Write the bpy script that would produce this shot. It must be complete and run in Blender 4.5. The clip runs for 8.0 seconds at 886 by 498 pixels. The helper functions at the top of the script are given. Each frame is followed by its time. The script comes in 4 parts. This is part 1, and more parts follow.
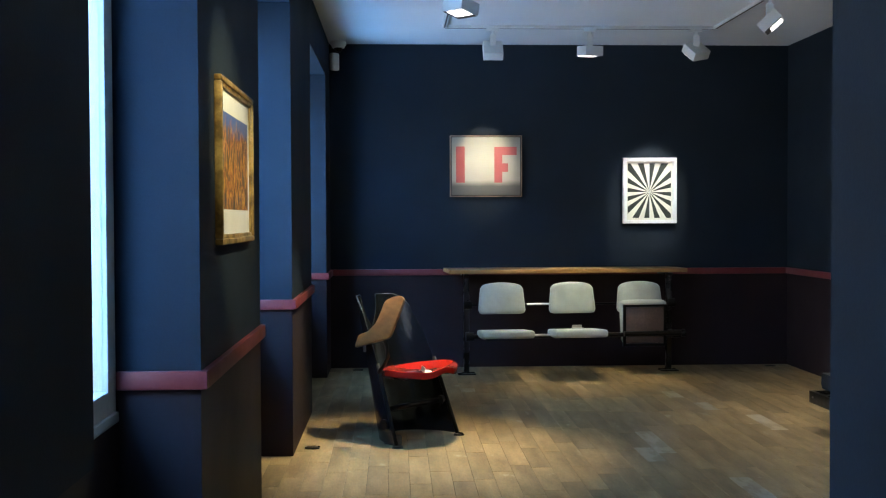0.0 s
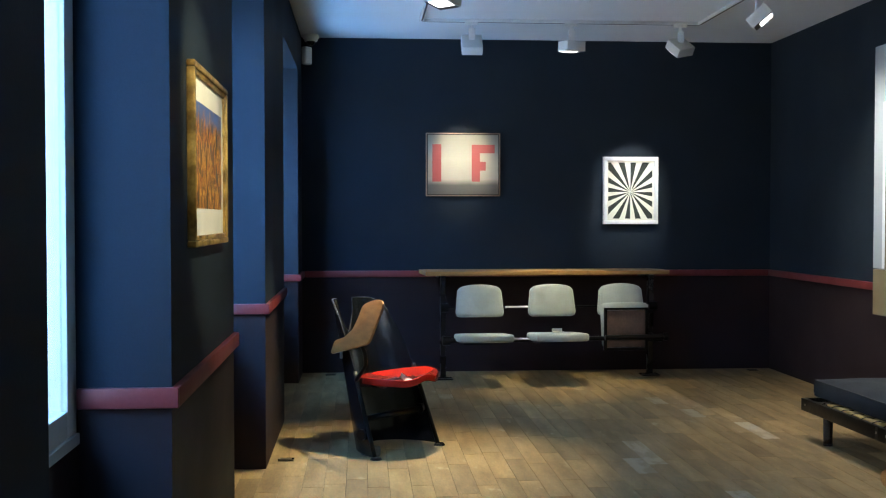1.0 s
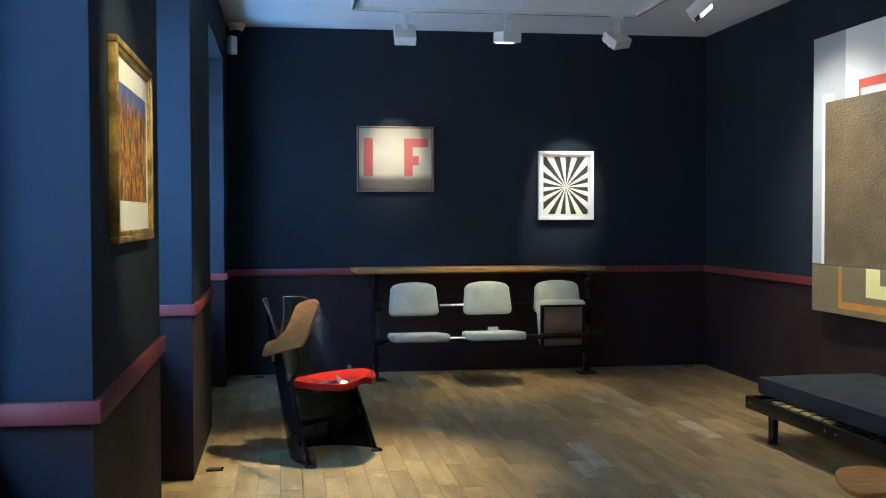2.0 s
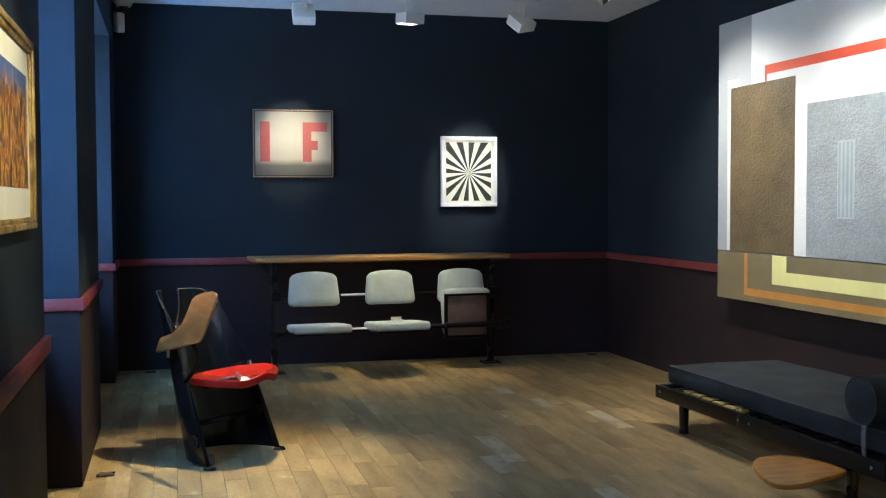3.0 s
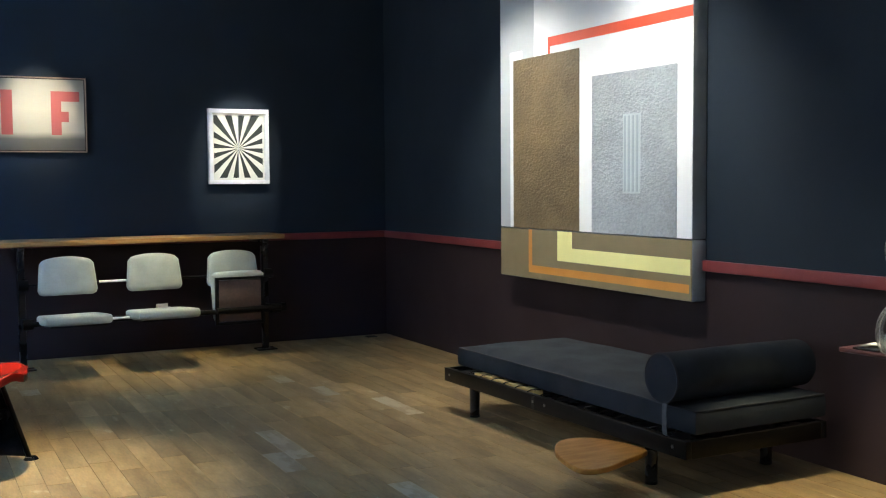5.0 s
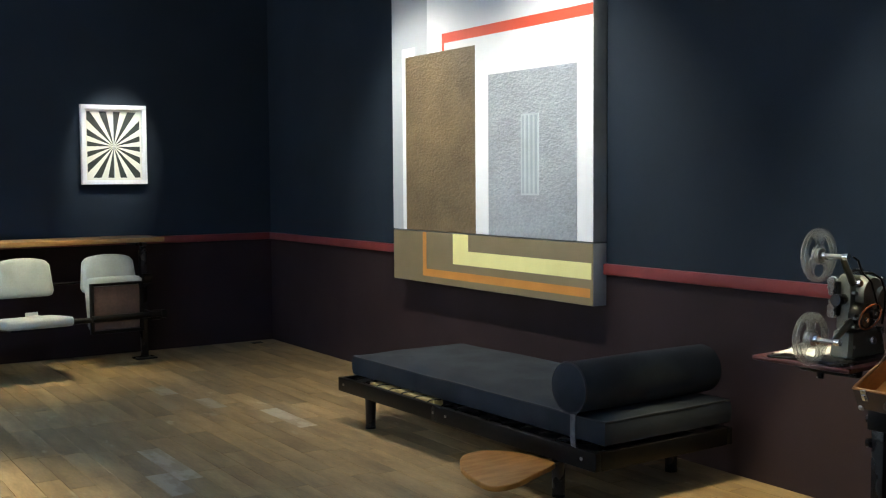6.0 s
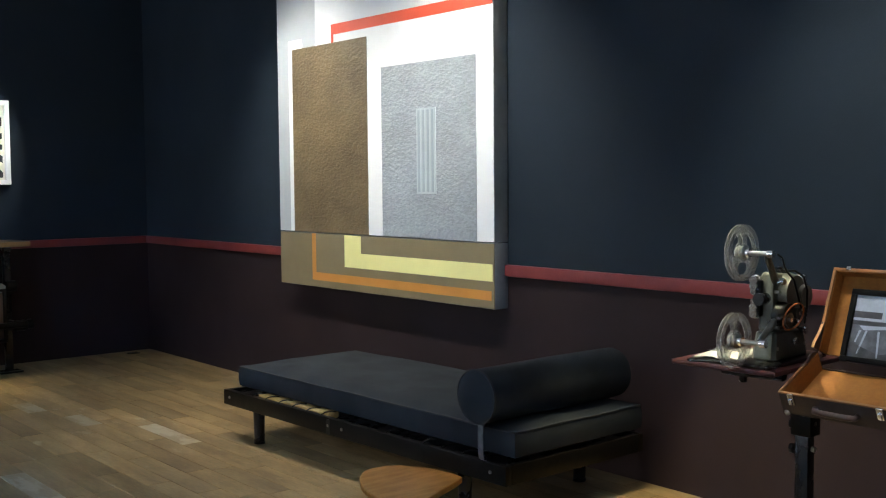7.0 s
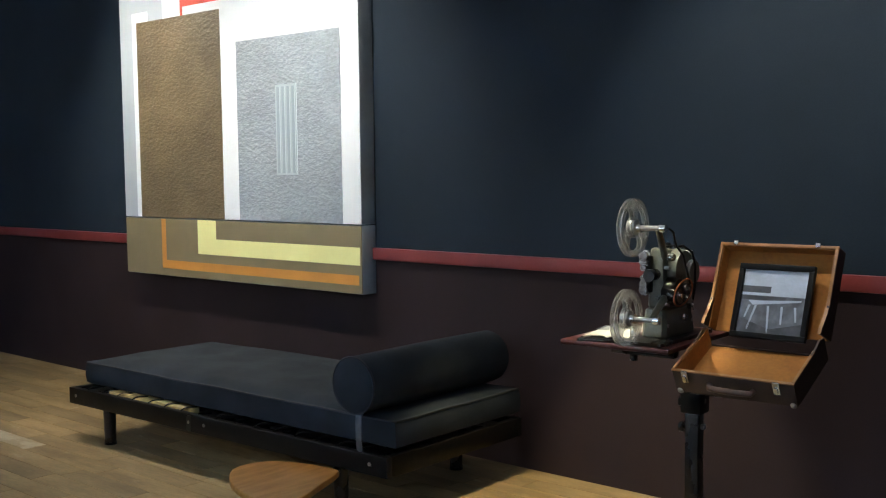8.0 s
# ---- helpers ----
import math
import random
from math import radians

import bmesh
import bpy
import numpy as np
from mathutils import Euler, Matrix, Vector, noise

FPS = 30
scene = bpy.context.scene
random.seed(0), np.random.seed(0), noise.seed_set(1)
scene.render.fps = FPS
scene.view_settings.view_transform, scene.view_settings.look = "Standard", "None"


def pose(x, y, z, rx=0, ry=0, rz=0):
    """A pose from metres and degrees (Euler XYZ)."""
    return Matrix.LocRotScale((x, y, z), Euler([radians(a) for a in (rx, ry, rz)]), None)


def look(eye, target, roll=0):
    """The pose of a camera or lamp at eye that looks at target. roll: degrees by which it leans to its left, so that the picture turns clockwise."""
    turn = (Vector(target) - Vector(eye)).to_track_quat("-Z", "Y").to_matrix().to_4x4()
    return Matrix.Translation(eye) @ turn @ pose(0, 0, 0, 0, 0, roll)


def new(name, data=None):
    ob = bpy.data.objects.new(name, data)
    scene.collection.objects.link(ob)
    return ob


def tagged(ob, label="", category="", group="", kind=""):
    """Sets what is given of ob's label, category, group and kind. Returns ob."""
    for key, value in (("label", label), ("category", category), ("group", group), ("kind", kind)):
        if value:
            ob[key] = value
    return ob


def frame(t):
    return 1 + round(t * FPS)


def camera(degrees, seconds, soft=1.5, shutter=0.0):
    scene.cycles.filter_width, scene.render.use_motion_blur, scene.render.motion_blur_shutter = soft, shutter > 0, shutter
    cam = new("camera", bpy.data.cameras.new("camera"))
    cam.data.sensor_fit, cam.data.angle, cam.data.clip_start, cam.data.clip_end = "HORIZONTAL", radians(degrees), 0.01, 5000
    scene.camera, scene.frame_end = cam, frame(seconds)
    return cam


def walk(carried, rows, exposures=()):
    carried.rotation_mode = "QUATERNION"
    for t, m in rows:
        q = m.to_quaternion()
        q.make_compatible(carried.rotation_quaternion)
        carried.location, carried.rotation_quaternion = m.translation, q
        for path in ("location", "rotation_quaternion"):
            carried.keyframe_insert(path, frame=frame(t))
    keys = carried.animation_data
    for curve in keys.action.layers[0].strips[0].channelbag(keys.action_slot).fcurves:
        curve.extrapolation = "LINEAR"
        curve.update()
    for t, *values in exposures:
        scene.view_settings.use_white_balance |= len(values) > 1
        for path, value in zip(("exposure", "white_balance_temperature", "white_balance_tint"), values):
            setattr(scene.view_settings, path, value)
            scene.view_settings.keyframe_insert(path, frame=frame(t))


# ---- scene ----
cam = camera(44.4, 8.0, soft=1.15)
PATH = [
    (0, (-3.472, -9.494, 1.299), (-3.385, -7.497, 1.244), -0.2),
    (0.5, (-3.511, -9.347, 1.31), (-3.406, -7.35, 1.253), -0.0),
    (1, (-3.543, -9.201, 1.303), (-3.393, -7.208, 1.247), -0.0),
    (2.5, (-3.618, -8.807, 1.287), (-3.235, -6.845, 1.217), -0.2),
    (3, (-3.634, -8.684, 1.291), (-3.148, -6.746, 1.205), -0.2),
    (3.5, (-3.646, -8.577, 1.285), (-3.058, -6.668, 1.187), -0.3),
    (4, (-3.616, -8.464, 1.268), (-2.926, -6.589, 1.159), -0.3),
    (4.5, (-3.604, -8.37, 1.258), (-2.813, -6.536, 1.141), -0.4),
    (6, (-3.562, -8.032, 1.29), (-2.477, -6.357, 1.158), -0.4),
    (6.5, (-3.522, -7.894, 1.276), (-2.348, -6.28, 1.148), -0.5),
    (7, (-3.455, -7.753, 1.261), (-2.192, -6.208, 1.134), -0.5),
    (7.5, (-3.42, -7.633, 1.247), (-2.063, -6.17, 1.116), -0.6),
    (8, (-3.42, -7.514, 1.214), (-1.941, -6.175, 1.066), -0.7),
]
walk(cam, [(t, look(eye, target, roll)) for t, eye, target, roll in PATH])

# ---- light ----
scene.view_settings.exposure = 0.0
world = bpy.data.worlds.new("world")
scene.world = world
world.use_nodes = True
sky = world.node_tree.nodes.new("ShaderNodeTexSky")
sky.sky_type = "NISHITA"
sky.sun_disc = False
sky.sun_elevation = radians(25)
sky.sun_rotation = radians(60)
world.node_tree.links.new(sky.outputs[0], world.node_tree.nodes["Background"].inputs[0])
world.node_tree.nodes["Background"].inputs[1].default_value = 0.08

WARM = (1.0, 0.915, 0.60)
NEUTRAL = (1.0, 0.975, 0.875)
DAY = (0.13, 0.42, 1.0)
STREET = (0.19, 0.50, 1.0)
WIN = -4.28  # inner face of the windows


def spot(eye, target, watts, degrees, color=WARM, blend=0.6, radius=0.03):
    data = bpy.data.lights.new("spot_light", "SPOT")
    data.energy, data.spot_size, data.spot_blend = watts, radians(degrees), blend
    data.color, data.shadow_soft_size = color, radius
    new("spot_light", data).matrix_world = look(eye, target)


def window_light(y0, y1, sky_watts, ground_watts):
    """Skylight from above and light thrown up by the street, both slantwise through one window."""
    y = (y0 + y1) / 2
    for eye, aim, watts, color, spread in (((-5.45, y - 1.9, 3.35), (WIN, y + 0.1, 1.5), sky_watts, DAY, 150), ((-6.0, y - 1.0, -0.6), (WIN, y + 0.1, 1.6), ground_watts, STREET, 180)):
        data = bpy.data.lights.new("window_daylight", "AREA")
        data.shape, data.size, data.size_y = "RECTANGLE", 1.7, 1.5
        data.energy, data.color, data.spread = watts, color, radians(spread)
        new("window_daylight", data).matrix_world = look(eye, aim)


RECESSES = [(-10.20, -8.83), (-7.44, -6.32), (-4.93, -3.53), (-2.17, -0.58)]
for (a, b), watts in zip(RECESSES, (155, 205, 280, 185)):
    window_light(a, b, watts, 0.70 * watts)

# track lamps: place on the track, height of the head, aim, watts, beam, colour, softness of the beam's edge, turn of the head,
# and how much higher a wall-washer's tilted head points than the middle of its beam
LAMPS = [
    ((-2.70, -0.93), 2.631, (-2.69, 0.0, 1.77), 155, 32, (1.0, 0.90, 0.68), 1.0, 0, 0),    # lettered canvas
    ((-1.93, -0.93), 2.631, (-2.00, -0.70, 0.0), 255, 50, WARM, 0.9, 0, 0),                # bench
    ((-1.08, -0.93), 2.631, (-1.24, 0.0, 1.52), 190, 33, NEUTRAL, 1.0, 18, 0),              # ray picture
    ((-3.083, -3.08), 2.55, (-3.42, -3.42, 0.0), 500, 60, WARM, 1.0, 0, 0),               # tablet chair
    ((-0.933, -2.20), 2.631, (-0.10, -2.60, 0.88), 140, 104, NEUTRAL, 1.0, 0, 0.7),         # large canvas
    ((-0.933, -3.95), 2.631, (-0.10, -3.60, 0.86), 132, 104, NEUTRAL, 1.0, 0, 0.7),         # large canvas
    ((-0.933, -5.30), 2.631, (-0.42, -5.50, 0.0), 330, 34, WARM, 0.4, 0, 0),                # floor by the daybed
    ((-0.933, -5.50), 2.631, (-0.25, -6.00, 0.75), 64, 76, NEUTRAL, 1.0, 0, 0),                 # projector stand
    ((-0.933, -6.25), 2.631, (0.0, -6.10, 1.45), 68, 72, NEUTRAL, 1.0, 0, 0),                   # wall by the doorway: unseen head, added to brighten the wall
    ((-3.083, -6.70), 2.631, (-4.02, -5.70, 1.50), 220, 32, WARM, 0.9, 0, 0),               # gilt picture
]
for (x, y), z, aim, watts, beam, color, blend, _, _ in LAMPS:
    head = Vector((x, y, z))
    spot(head + 0.085 * (Vector(aim) - head).normalized(), aim, watts, beam, color, blend, 0.014)

# ---- materials ----


def mat(name, base, rough=0.5, metal=0.0, vary=0.15, scale=3.0, grain=60.0, bump=0.05, second=None, stretch=(1, 1, 1), coat=0.0, spec=0.5, per_object=0.0, rough_vary=0.1, island=False, relief=0.004, scuff=None, worn=0.6):
    """Noise at two scales over a base colour, with fine relief."""
    m = bpy.data.materials.new(name)
    m.use_nodes = True
    nt = m.node_tree
    N, L = nt.nodes, nt.links
    p = N["Principled BSDF"]
    tc = N.new("ShaderNodeTexCoord")
    mp = N.new("ShaderNodeMapping")
    mp.inputs["Scale"].default_value = stretch
    L.new(tc.outputs["Object"], mp.inputs[0])
    vec = mp.outputs[0]
    big, fine = N.new("ShaderNodeTexNoise"), N.new("ShaderNodeTexNoise")
    for n, s, d in ((big, scale, 4), (fine, grain, 3)):
        n.inputs["Scale"].default_value, n.inputs["Detail"].default_value = s, d
        L.new(vec, n.inputs["Vector"])
    if per_object:
        info = N.new("ShaderNodeNewGeometry" if island else "ShaderNodeObjectInfo")
        rand = info.outputs["Random Per Island" if island else "Random"]
        mul = N.new("ShaderNodeVectorMath")
        mul.operation = "SCALE"
        mul.inputs[0].default_value = (37, 19, 53)
        L.new(rand, mul.inputs["Scale"])
        L.new(mul.outputs[0], mp.inputs["Location"])
    mix = N.new("ShaderNodeMix")
    mix.data_type = "RGBA"
    c2 = second or tuple(max(0, c * (1 - 2.2 * vary)) for c in base)
    mix.inputs[6].default_value, mix.inputs[7].default_value = (*base, 1), (*c2, 1)
    ramp = N.new("ShaderNodeMapRange")
    ramp.inputs[1].default_value, ramp.inputs[2].default_value = 0.35, 0.68
    L.new(big.outputs[0], ramp.inputs[0])
    L.new(ramp.outputs[0], mix.inputs[0])
    fmix = N.new("ShaderNodeMix")
    fmix.data_type, fmix.blend_type = "RGBA", "MULTIPLY"
    fmix.inputs[0].default_value = min(1, vary * 2.5)
    L.new(mix.outputs[2], fmix.inputs[6])
    fr = N.new("ShaderNodeMapRange")
    fr.inputs[1].default_value, fr.inputs[2].default_value, fr.inputs[3].default_value = 0.3, 0.7, 0.6
    fr.inputs[4].default_value = 1.15
    L.new(fine.outputs[0], fr.inputs[0])
    L.new(fr.outputs[0], fmix.inputs[7])
    out = fmix.outputs[2]
    if scuff:
        m2, patch, sm, smix = N.new("ShaderNodeMapping"), N.new("ShaderNodeTexNoise"), N.new("ShaderNodeMapRange"), N.new("ShaderNodeMix")
        m2.inputs["Scale"].default_value = (2.6, 1.0, 1.0)
        L.new(tc.outputs["Object"], m2.inputs[0])
        L.new(mul.outputs[0], m2.inputs["Location"])
        patch.inputs["Scale"].default_value, patch.inputs["Detail"].default_value, patch.inputs["Roughness"].default_value = 3.2, 6, 0.62
        L.new(m2.outputs[0], patch.inputs["Vector"])
        sm.inputs[1].default_value, sm.inputs[2].default_value, sm.inputs[4].default_value = worn - 0.03, worn + 0.05, 0.8
        L.new(patch.outputs[0], sm.inputs[0])
        smix.data_type = "RGBA"
        smix.inputs[7].default_value = (*scuff, 1)
        L.new(sm.outputs[0], smix.inputs[0])
        L.new(out, smix.inputs[6])
        out = smix.outputs[2]
    if per_object:
        hv = N.new("ShaderNodeHueSaturation")
        sc = N.new("ShaderNodeMapRange")
        sc.inputs[3].default_value, sc.inputs[4].default_value = 1 - per_object, 1 + per_object
        L.new(rand, sc.inputs[0])
        L.new(sc.outputs[0], hv.inputs["Value"])
        L.new(out, hv.inputs["Color"])
        out = hv.outputs[0]
    L.new(out, p.inputs["Base Color"])
    rr = N.new("ShaderNodeMapRange")
    rr.inputs[3].default_value, rr.inputs[4].default_value = max(0.02, rough - rough_vary), min(1, rough + rough_vary)
    L.new(big.outputs[0], rr.inputs[0])
    L.new(rr.outputs[0], p.inputs["Roughness"])
    p.inputs["Metallic"].default_value = metal
    p.inputs["Specular IOR Level"].default_value = spec
    p.inputs["Coat Weight"].default_value = coat
    if bump:
        b = N.new("ShaderNodeBump")
        b.inputs["Strength"].default_value, b.inputs["Distance"].default_value = bump, relief
        L.new(fine.outputs[0], b.inputs["Height"])
        L.new(b.outputs[0], p.inputs["Normal"])
    return m


M = {
    "wall": mat("navy_wall_paint", (0.0160, 0.0250, 0.0360), 0.7, vary=0.08, scale=1.6, grain=160, bump=0.08, spec=0.15),
    "dado": mat("plum_dado_paint", (0.0265, 0.0160, 0.0170), 0.62, vary=0.10, scale=2.0, grain=160, bump=0.08, spec=0.18),
    "rail": mat("oxblood_rail_paint", (0.205, 0.036, 0.034), 0.42, vary=0.08, scale=5, grain=90, bump=0.04, spec=0.4),
    "ceiling": mat("white_ceiling_paint", (0.74, 0.75, 0.76), 0.8, vary=0.02, scale=1.5, grain=120, bump=0.03),
    "white": mat("white_enamel", (0.74, 0.74, 0.72), 0.4, vary=0.03, scale=12, grain=90, bump=0.02),
    "frame_white": mat("white_lacquered_wood", (0.82, 0.82, 0.82), 0.4, vary=0.03, scale=8, grain=60, bump=0.03),
    "oak": mat("oak_floorboard", (0.325, 0.216, 0.094), 0.40, vary=0.20, scale=2.6, grain=30, bump=0.14, second=(0.182, 0.119, 0.053), stretch=(3.6, 0.8, 3.6), per_object=0.27, spec=0.45, scuff=(0.40, 0.335, 0.22), worn=0.66),
    # worn boards; the paler base also carries the window's sheen on them
    "oak_worn": mat("worn_floorboard_pale_sheen", (0.345, 0.272, 0.168), 0.34, vary=0.18, scale=2.4, grain=34, bump=0.14, second=(0.265, 0.195, 0.108), stretch=(3.6, 0.8, 3.6), per_object=0.18, spec=0.5, scuff=(0.43, 0.375, 0.285), worn=0.49),
    "oak_far": mat("oak_floorboard_joined", (0.325, 0.216, 0.094), 0.40, vary=0.20, scale=2.6, grain=30, bump=0.14, second=(0.182, 0.119, 0.053), stretch=(3.6, 0.8, 3.6), per_object=0.27, spec=0.45, scuff=(0.40, 0.335, 0.22), worn=0.66, island=True),
    "oak_worn_far": mat("worn_floorboard_pale_sheen_joined", (0.345, 0.272, 0.168), 0.34, vary=0.18, scale=2.4, grain=34, bump=0.14, second=(0.265, 0.195, 0.108), stretch=(3.6, 0.8, 3.6), per_object=0.18, spec=0.5, scuff=(0.43, 0.375, 0.285), worn=0.49, island=True),
    "joint": mat("dark_floor_joint", (0.05, 0.035, 0.022), 0.8, vary=0.2, scale=6),
    "black": mat("black_lacquered_steel", (0.005, 0.005, 0.0055), 0.28, vary=0.2, scale=9, grain=70, bump=0.05, rough_vary=0.12),
    "black_worn": mat("chipped_black_steel", (0.0035, 0.0035, 0.0035), 0.34, vary=0.3, scale=30, grain=90, bump=0.12, second=(0.008, 0.0065, 0.005), rough_vary=0.12, spec=0.14),
    "rim": mat("lacquer_edge_highlight", (0.10, 0.10, 0.095), 0.35, metal=0.4, vary=0.25, scale=25, grain=90, bump=0.05, second=(0.02, 0.02, 0.02)),
    "shell": mat("black_lacquered_sheet", (0.006, 0.0075, 0.009), 0.22, vary=0.2, scale=6, grain=50, bump=0.03, rough_vary=0.1),
    "chrome": mat("polished_chrome", (0.74, 0.75, 0.76), 0.16, metal=0.94, vary=0.05, scale=20, bump=0.0),
    "bright_rod": mat("bare_bright_steel_rod", (0.85, 0.85, 0.82), 0.42, metal=0.5, vary=0.05, scale=20, bump=0.0),
    "steel": mat("brushed_steel", (0.45, 0.45, 0.44), 0.32, metal=1.0, vary=0.1, scale=20, bump=0.03),
    "red": mat("glossy_red_enamel", (0.27, 0.012, 0.007), 0.20, vary=0.06, scale=8, grain=60, bump=0.02, coat=0.3),
    "tablet": mat("varnished_brown_wood", (0.27, 0.098, 0.023), 0.38, vary=0.16, scale=4, grain=30, bump=0.05, second=(0.18, 0.062, 0.015), stretch=(2, 2, 9)),
    "tablet_floor": mat("orange_varnished_wood", (0.40, 0.165, 0.024), 0.44, vary=0.14, scale=4, grain=30, bump=0.05, second=(0.29, 0.112, 0.016), stretch=(9, 2, 2)),
    "oak_top": mat("honey_oak_top", (0.42, 0.235, 0.085), 0.4, vary=0.14, scale=3, grain=30, bump=0.05, second=(0.30, 0.155, 0.055), stretch=(1, 9, 9)),
    "vinyl": mat("pale_grey_green_vinyl", (0.40, 0.42, 0.36), 0.46, vary=0.07, scale=7, grain=120, bump=0.10, second=(0.33, 0.35, 0.30)),
    "ply": mat("brown_plywood_underside", (0.13, 0.075, 0.05), 0.5, vary=0.2, scale=6, grain=50, bump=0.06),
    "fabric": mat("charcoal_blue_woven_cloth", (0.0205, 0.0255, 0.0310), 0.85, vary=0.16, scale=5, grain=420, bump=0.25, second=(0.012, 0.015, 0.019), spec=0.2),
    "piping": mat("dark_cloth_piping", (0.016, 0.019, 0.024), 0.8, vary=0.2, scale=60),
    "strap": mat("grey_webbing_strap", (0.10, 0.10, 0.10), 0.7, vary=0.2, scale=40, grain=200, bump=0.2),
    "slat": mat("pale_yellow_slat", (0.62, 0.42, 0.15), 0.5, vary=0.18, scale=12, grain=60),
    "gilt": mat("tarnished_gilt_frame", (0.55, 0.36, 0.11), 0.40, metal=0.3, vary=0.28, scale=14, grain=70, bump=0.35, second=(0.15, 0.085, 0.022)),
    "mount": mat("cream_paper_mount", (0.72, 0.69, 0.60), 0.8, vary=0.03, scale=8, bump=0.03),
    "cream": mat("cream_paint", (0.74, 0.72, 0.62), 0.6, vary=0.04, scale=9, bump=0.04),
    "ink": mat("black_green_paint", (0.018, 0.024, 0.020), 0.55, vary=0.15, scale=12, bump=0.04),
    "paint_white": mat("white_canvas_paint", (0.76, 0.78, 0.78), 0.55, vary=0.025, scale=3, grain=240, bump=0.06),
    "paint_grey": mat("pale_grey_canvas_paint", (0.40, 0.43, 0.45), 0.55, vary=0.04, scale=3, grain=240, bump=0.06),
    "paint_edge": mat("raw_grey_canvas_side", (0.33, 0.34, 0.34), 0.7, vary=0.10, scale=6, grain=240, bump=0.08),
    "paint_brown": mat("olive_brown_stucco_paint", (0.165, 0.120, 0.062), 0.5, vary=0.16, scale=3, grain=48, bump=1.0, stretch=(1, 0.6, 1.6), relief=0.006),
    "paint_silver": mat("silver_grey_stucco_paint", (0.33, 0.365, 0.385), 0.42, vary=0.18, scale=3, grain=48, bump=1.0, stretch=(1, 0.6, 1.6), relief=0.006, second=(0.27, 0.30, 0.32)),
    "paint_stripe": mat("pale_blue_grey_paint", (0.44, 0.50, 0.52), 0.5, vary=0.04, scale=8, grain=120),
    "paint_stripe_dark": mat("mid_blue_grey_paint", (0.33, 0.39, 0.41), 0.5, vary=0.04, scale=8, grain=120),
    "paint_olive": mat("khaki_olive_paint", (0.215, 0.172, 0.092), 0.55, vary=0.08, scale=3, grain=240, bump=0.06),
    "paint_yellow": mat("lemon_yellow_paint", (0.80, 0.76, 0.32), 0.55, vary=0.03, scale=5, grain=240, bump=0.05),
    "paint_orange": mat("ochre_orange_paint", (0.58, 0.245, 0.042), 0.55, vary=0.05, scale=5, grain=240, bump=0.05),
    "paint_red": mat("vermilion_paint", (0.72, 0.095, 0.045), 0.55, vary=0.04, scale=5, grain=240, bump=0.05),
    "letter_red": mat("faded_red_paint", (0.34, 0.065, 0.060), 0.6, vary=0.10, scale=7, grain=240, bump=0.04, second=(0.33, 0.075, 0.07)),
    "thin_frame": mat("pale_wood_strip_frame", (0.36, 0.24, 0.16), 0.5, vary=0.12, scale=9, grain=60),
    "frame_dark": mat("dark_brown_frame_side", (0.035, 0.022, 0.016), 0.5, vary=0.15, scale=9, grain=60),
    "grey_green": mat("hammered_grey_green_enamel", (0.100, 0.106, 0.086), 0.34, metal=0.25, vary=0.14, scale=14, grain=120, bump=0.18, second=(0.07, 0.075, 0.06)),
    "mahogany": mat("dark_red_mahogany_board", (0.070, 0.020, 0.018), 0.3, vary=0.16, scale=5, grain=40, bump=0.03, stretch=(1, 6, 6)),
    "case_in": mat("tan_suede_lining", (0.36, 0.140, 0.018), 0.8, vary=0.14, scale=8, grain=90, bump=0.12, second=(0.27, 0.098, 0.012)),
    "case_out": mat("dark_brown_leathercloth", (0.045, 0.024, 0.018), 0.55, vary=0.2, scale=9, grain=140, bump=0.2),
    "case_edge": mat("tan_leather_edge", (0.36, 0.16, 0.05), 0.5, vary=0.16, scale=16, grain=120, bump=0.1),
    "leather": mat("brown_leather_handle", (0.075, 0.038, 0.030), 0.45, vary=0.2, scale=16, grain=120, bump=0.1),
    "belt": mat("orange_rubber_belt", (0.40, 0.10, 0.02), 0.5, vary=0.1, scale=30),
    "paper": mat("printed_paper", (0.60, 0.58, 0.50), 0.7, vary=0.05, scale=20, bump=0.03),
    "photo_dark": mat("photo_dark_grey", (0.040, 0.042, 0.046), 0.4, vary=0.2, scale=22, bump=0.0, second=(0.09, 0.093, 0.097)),
    "photo_mid": mat("photo_mid_grey", (0.17, 0.18, 0.20), 0.4, vary=0.2, scale=22, bump=0.0, second=(0.075, 0.08, 0.09)),
    "photo_light": mat("photo_light_grey", (0.48, 0.53, 0.60), 0.4, vary=0.1, scale=14, bump=0.0),
    "matte_black": mat("matte_black_wood", (0.0032, 0.0032, 0.0032), 0.5, vary=0.2, scale=12, grain=60, spec=0.15),
    "concrete": mat("grey_cast_block", (0.16, 0.165, 0.17), 0.6, vary=0.14, scale=16, bump=0.1),
}


def glass(name, tint=(0.95, 0.97, 0.97), rough=0.02, ior=1.3):
    m = bpy.data.materials.new(name)
    m.use_nodes = True
    p = m.node_tree.nodes["Principled BSDF"]
    p.inputs["Base Color"].default_value = (*tint, 1)
    p.inputs["Transmission Weight"].default_value = 1.0
    p.inputs["Roughness"].default_value = rough
    p.inputs["IOR"].default_value = ior
    return m


M["glass"] = glass("window_glass", ior=1.08)
M["acrylic"] = glass("clear_acrylic", (0.94, 0.95, 0.92), 0.16)
M["acrylic"].node_tree.nodes["Principled BSDF"].inputs["Transmission Weight"].default_value = 0.86


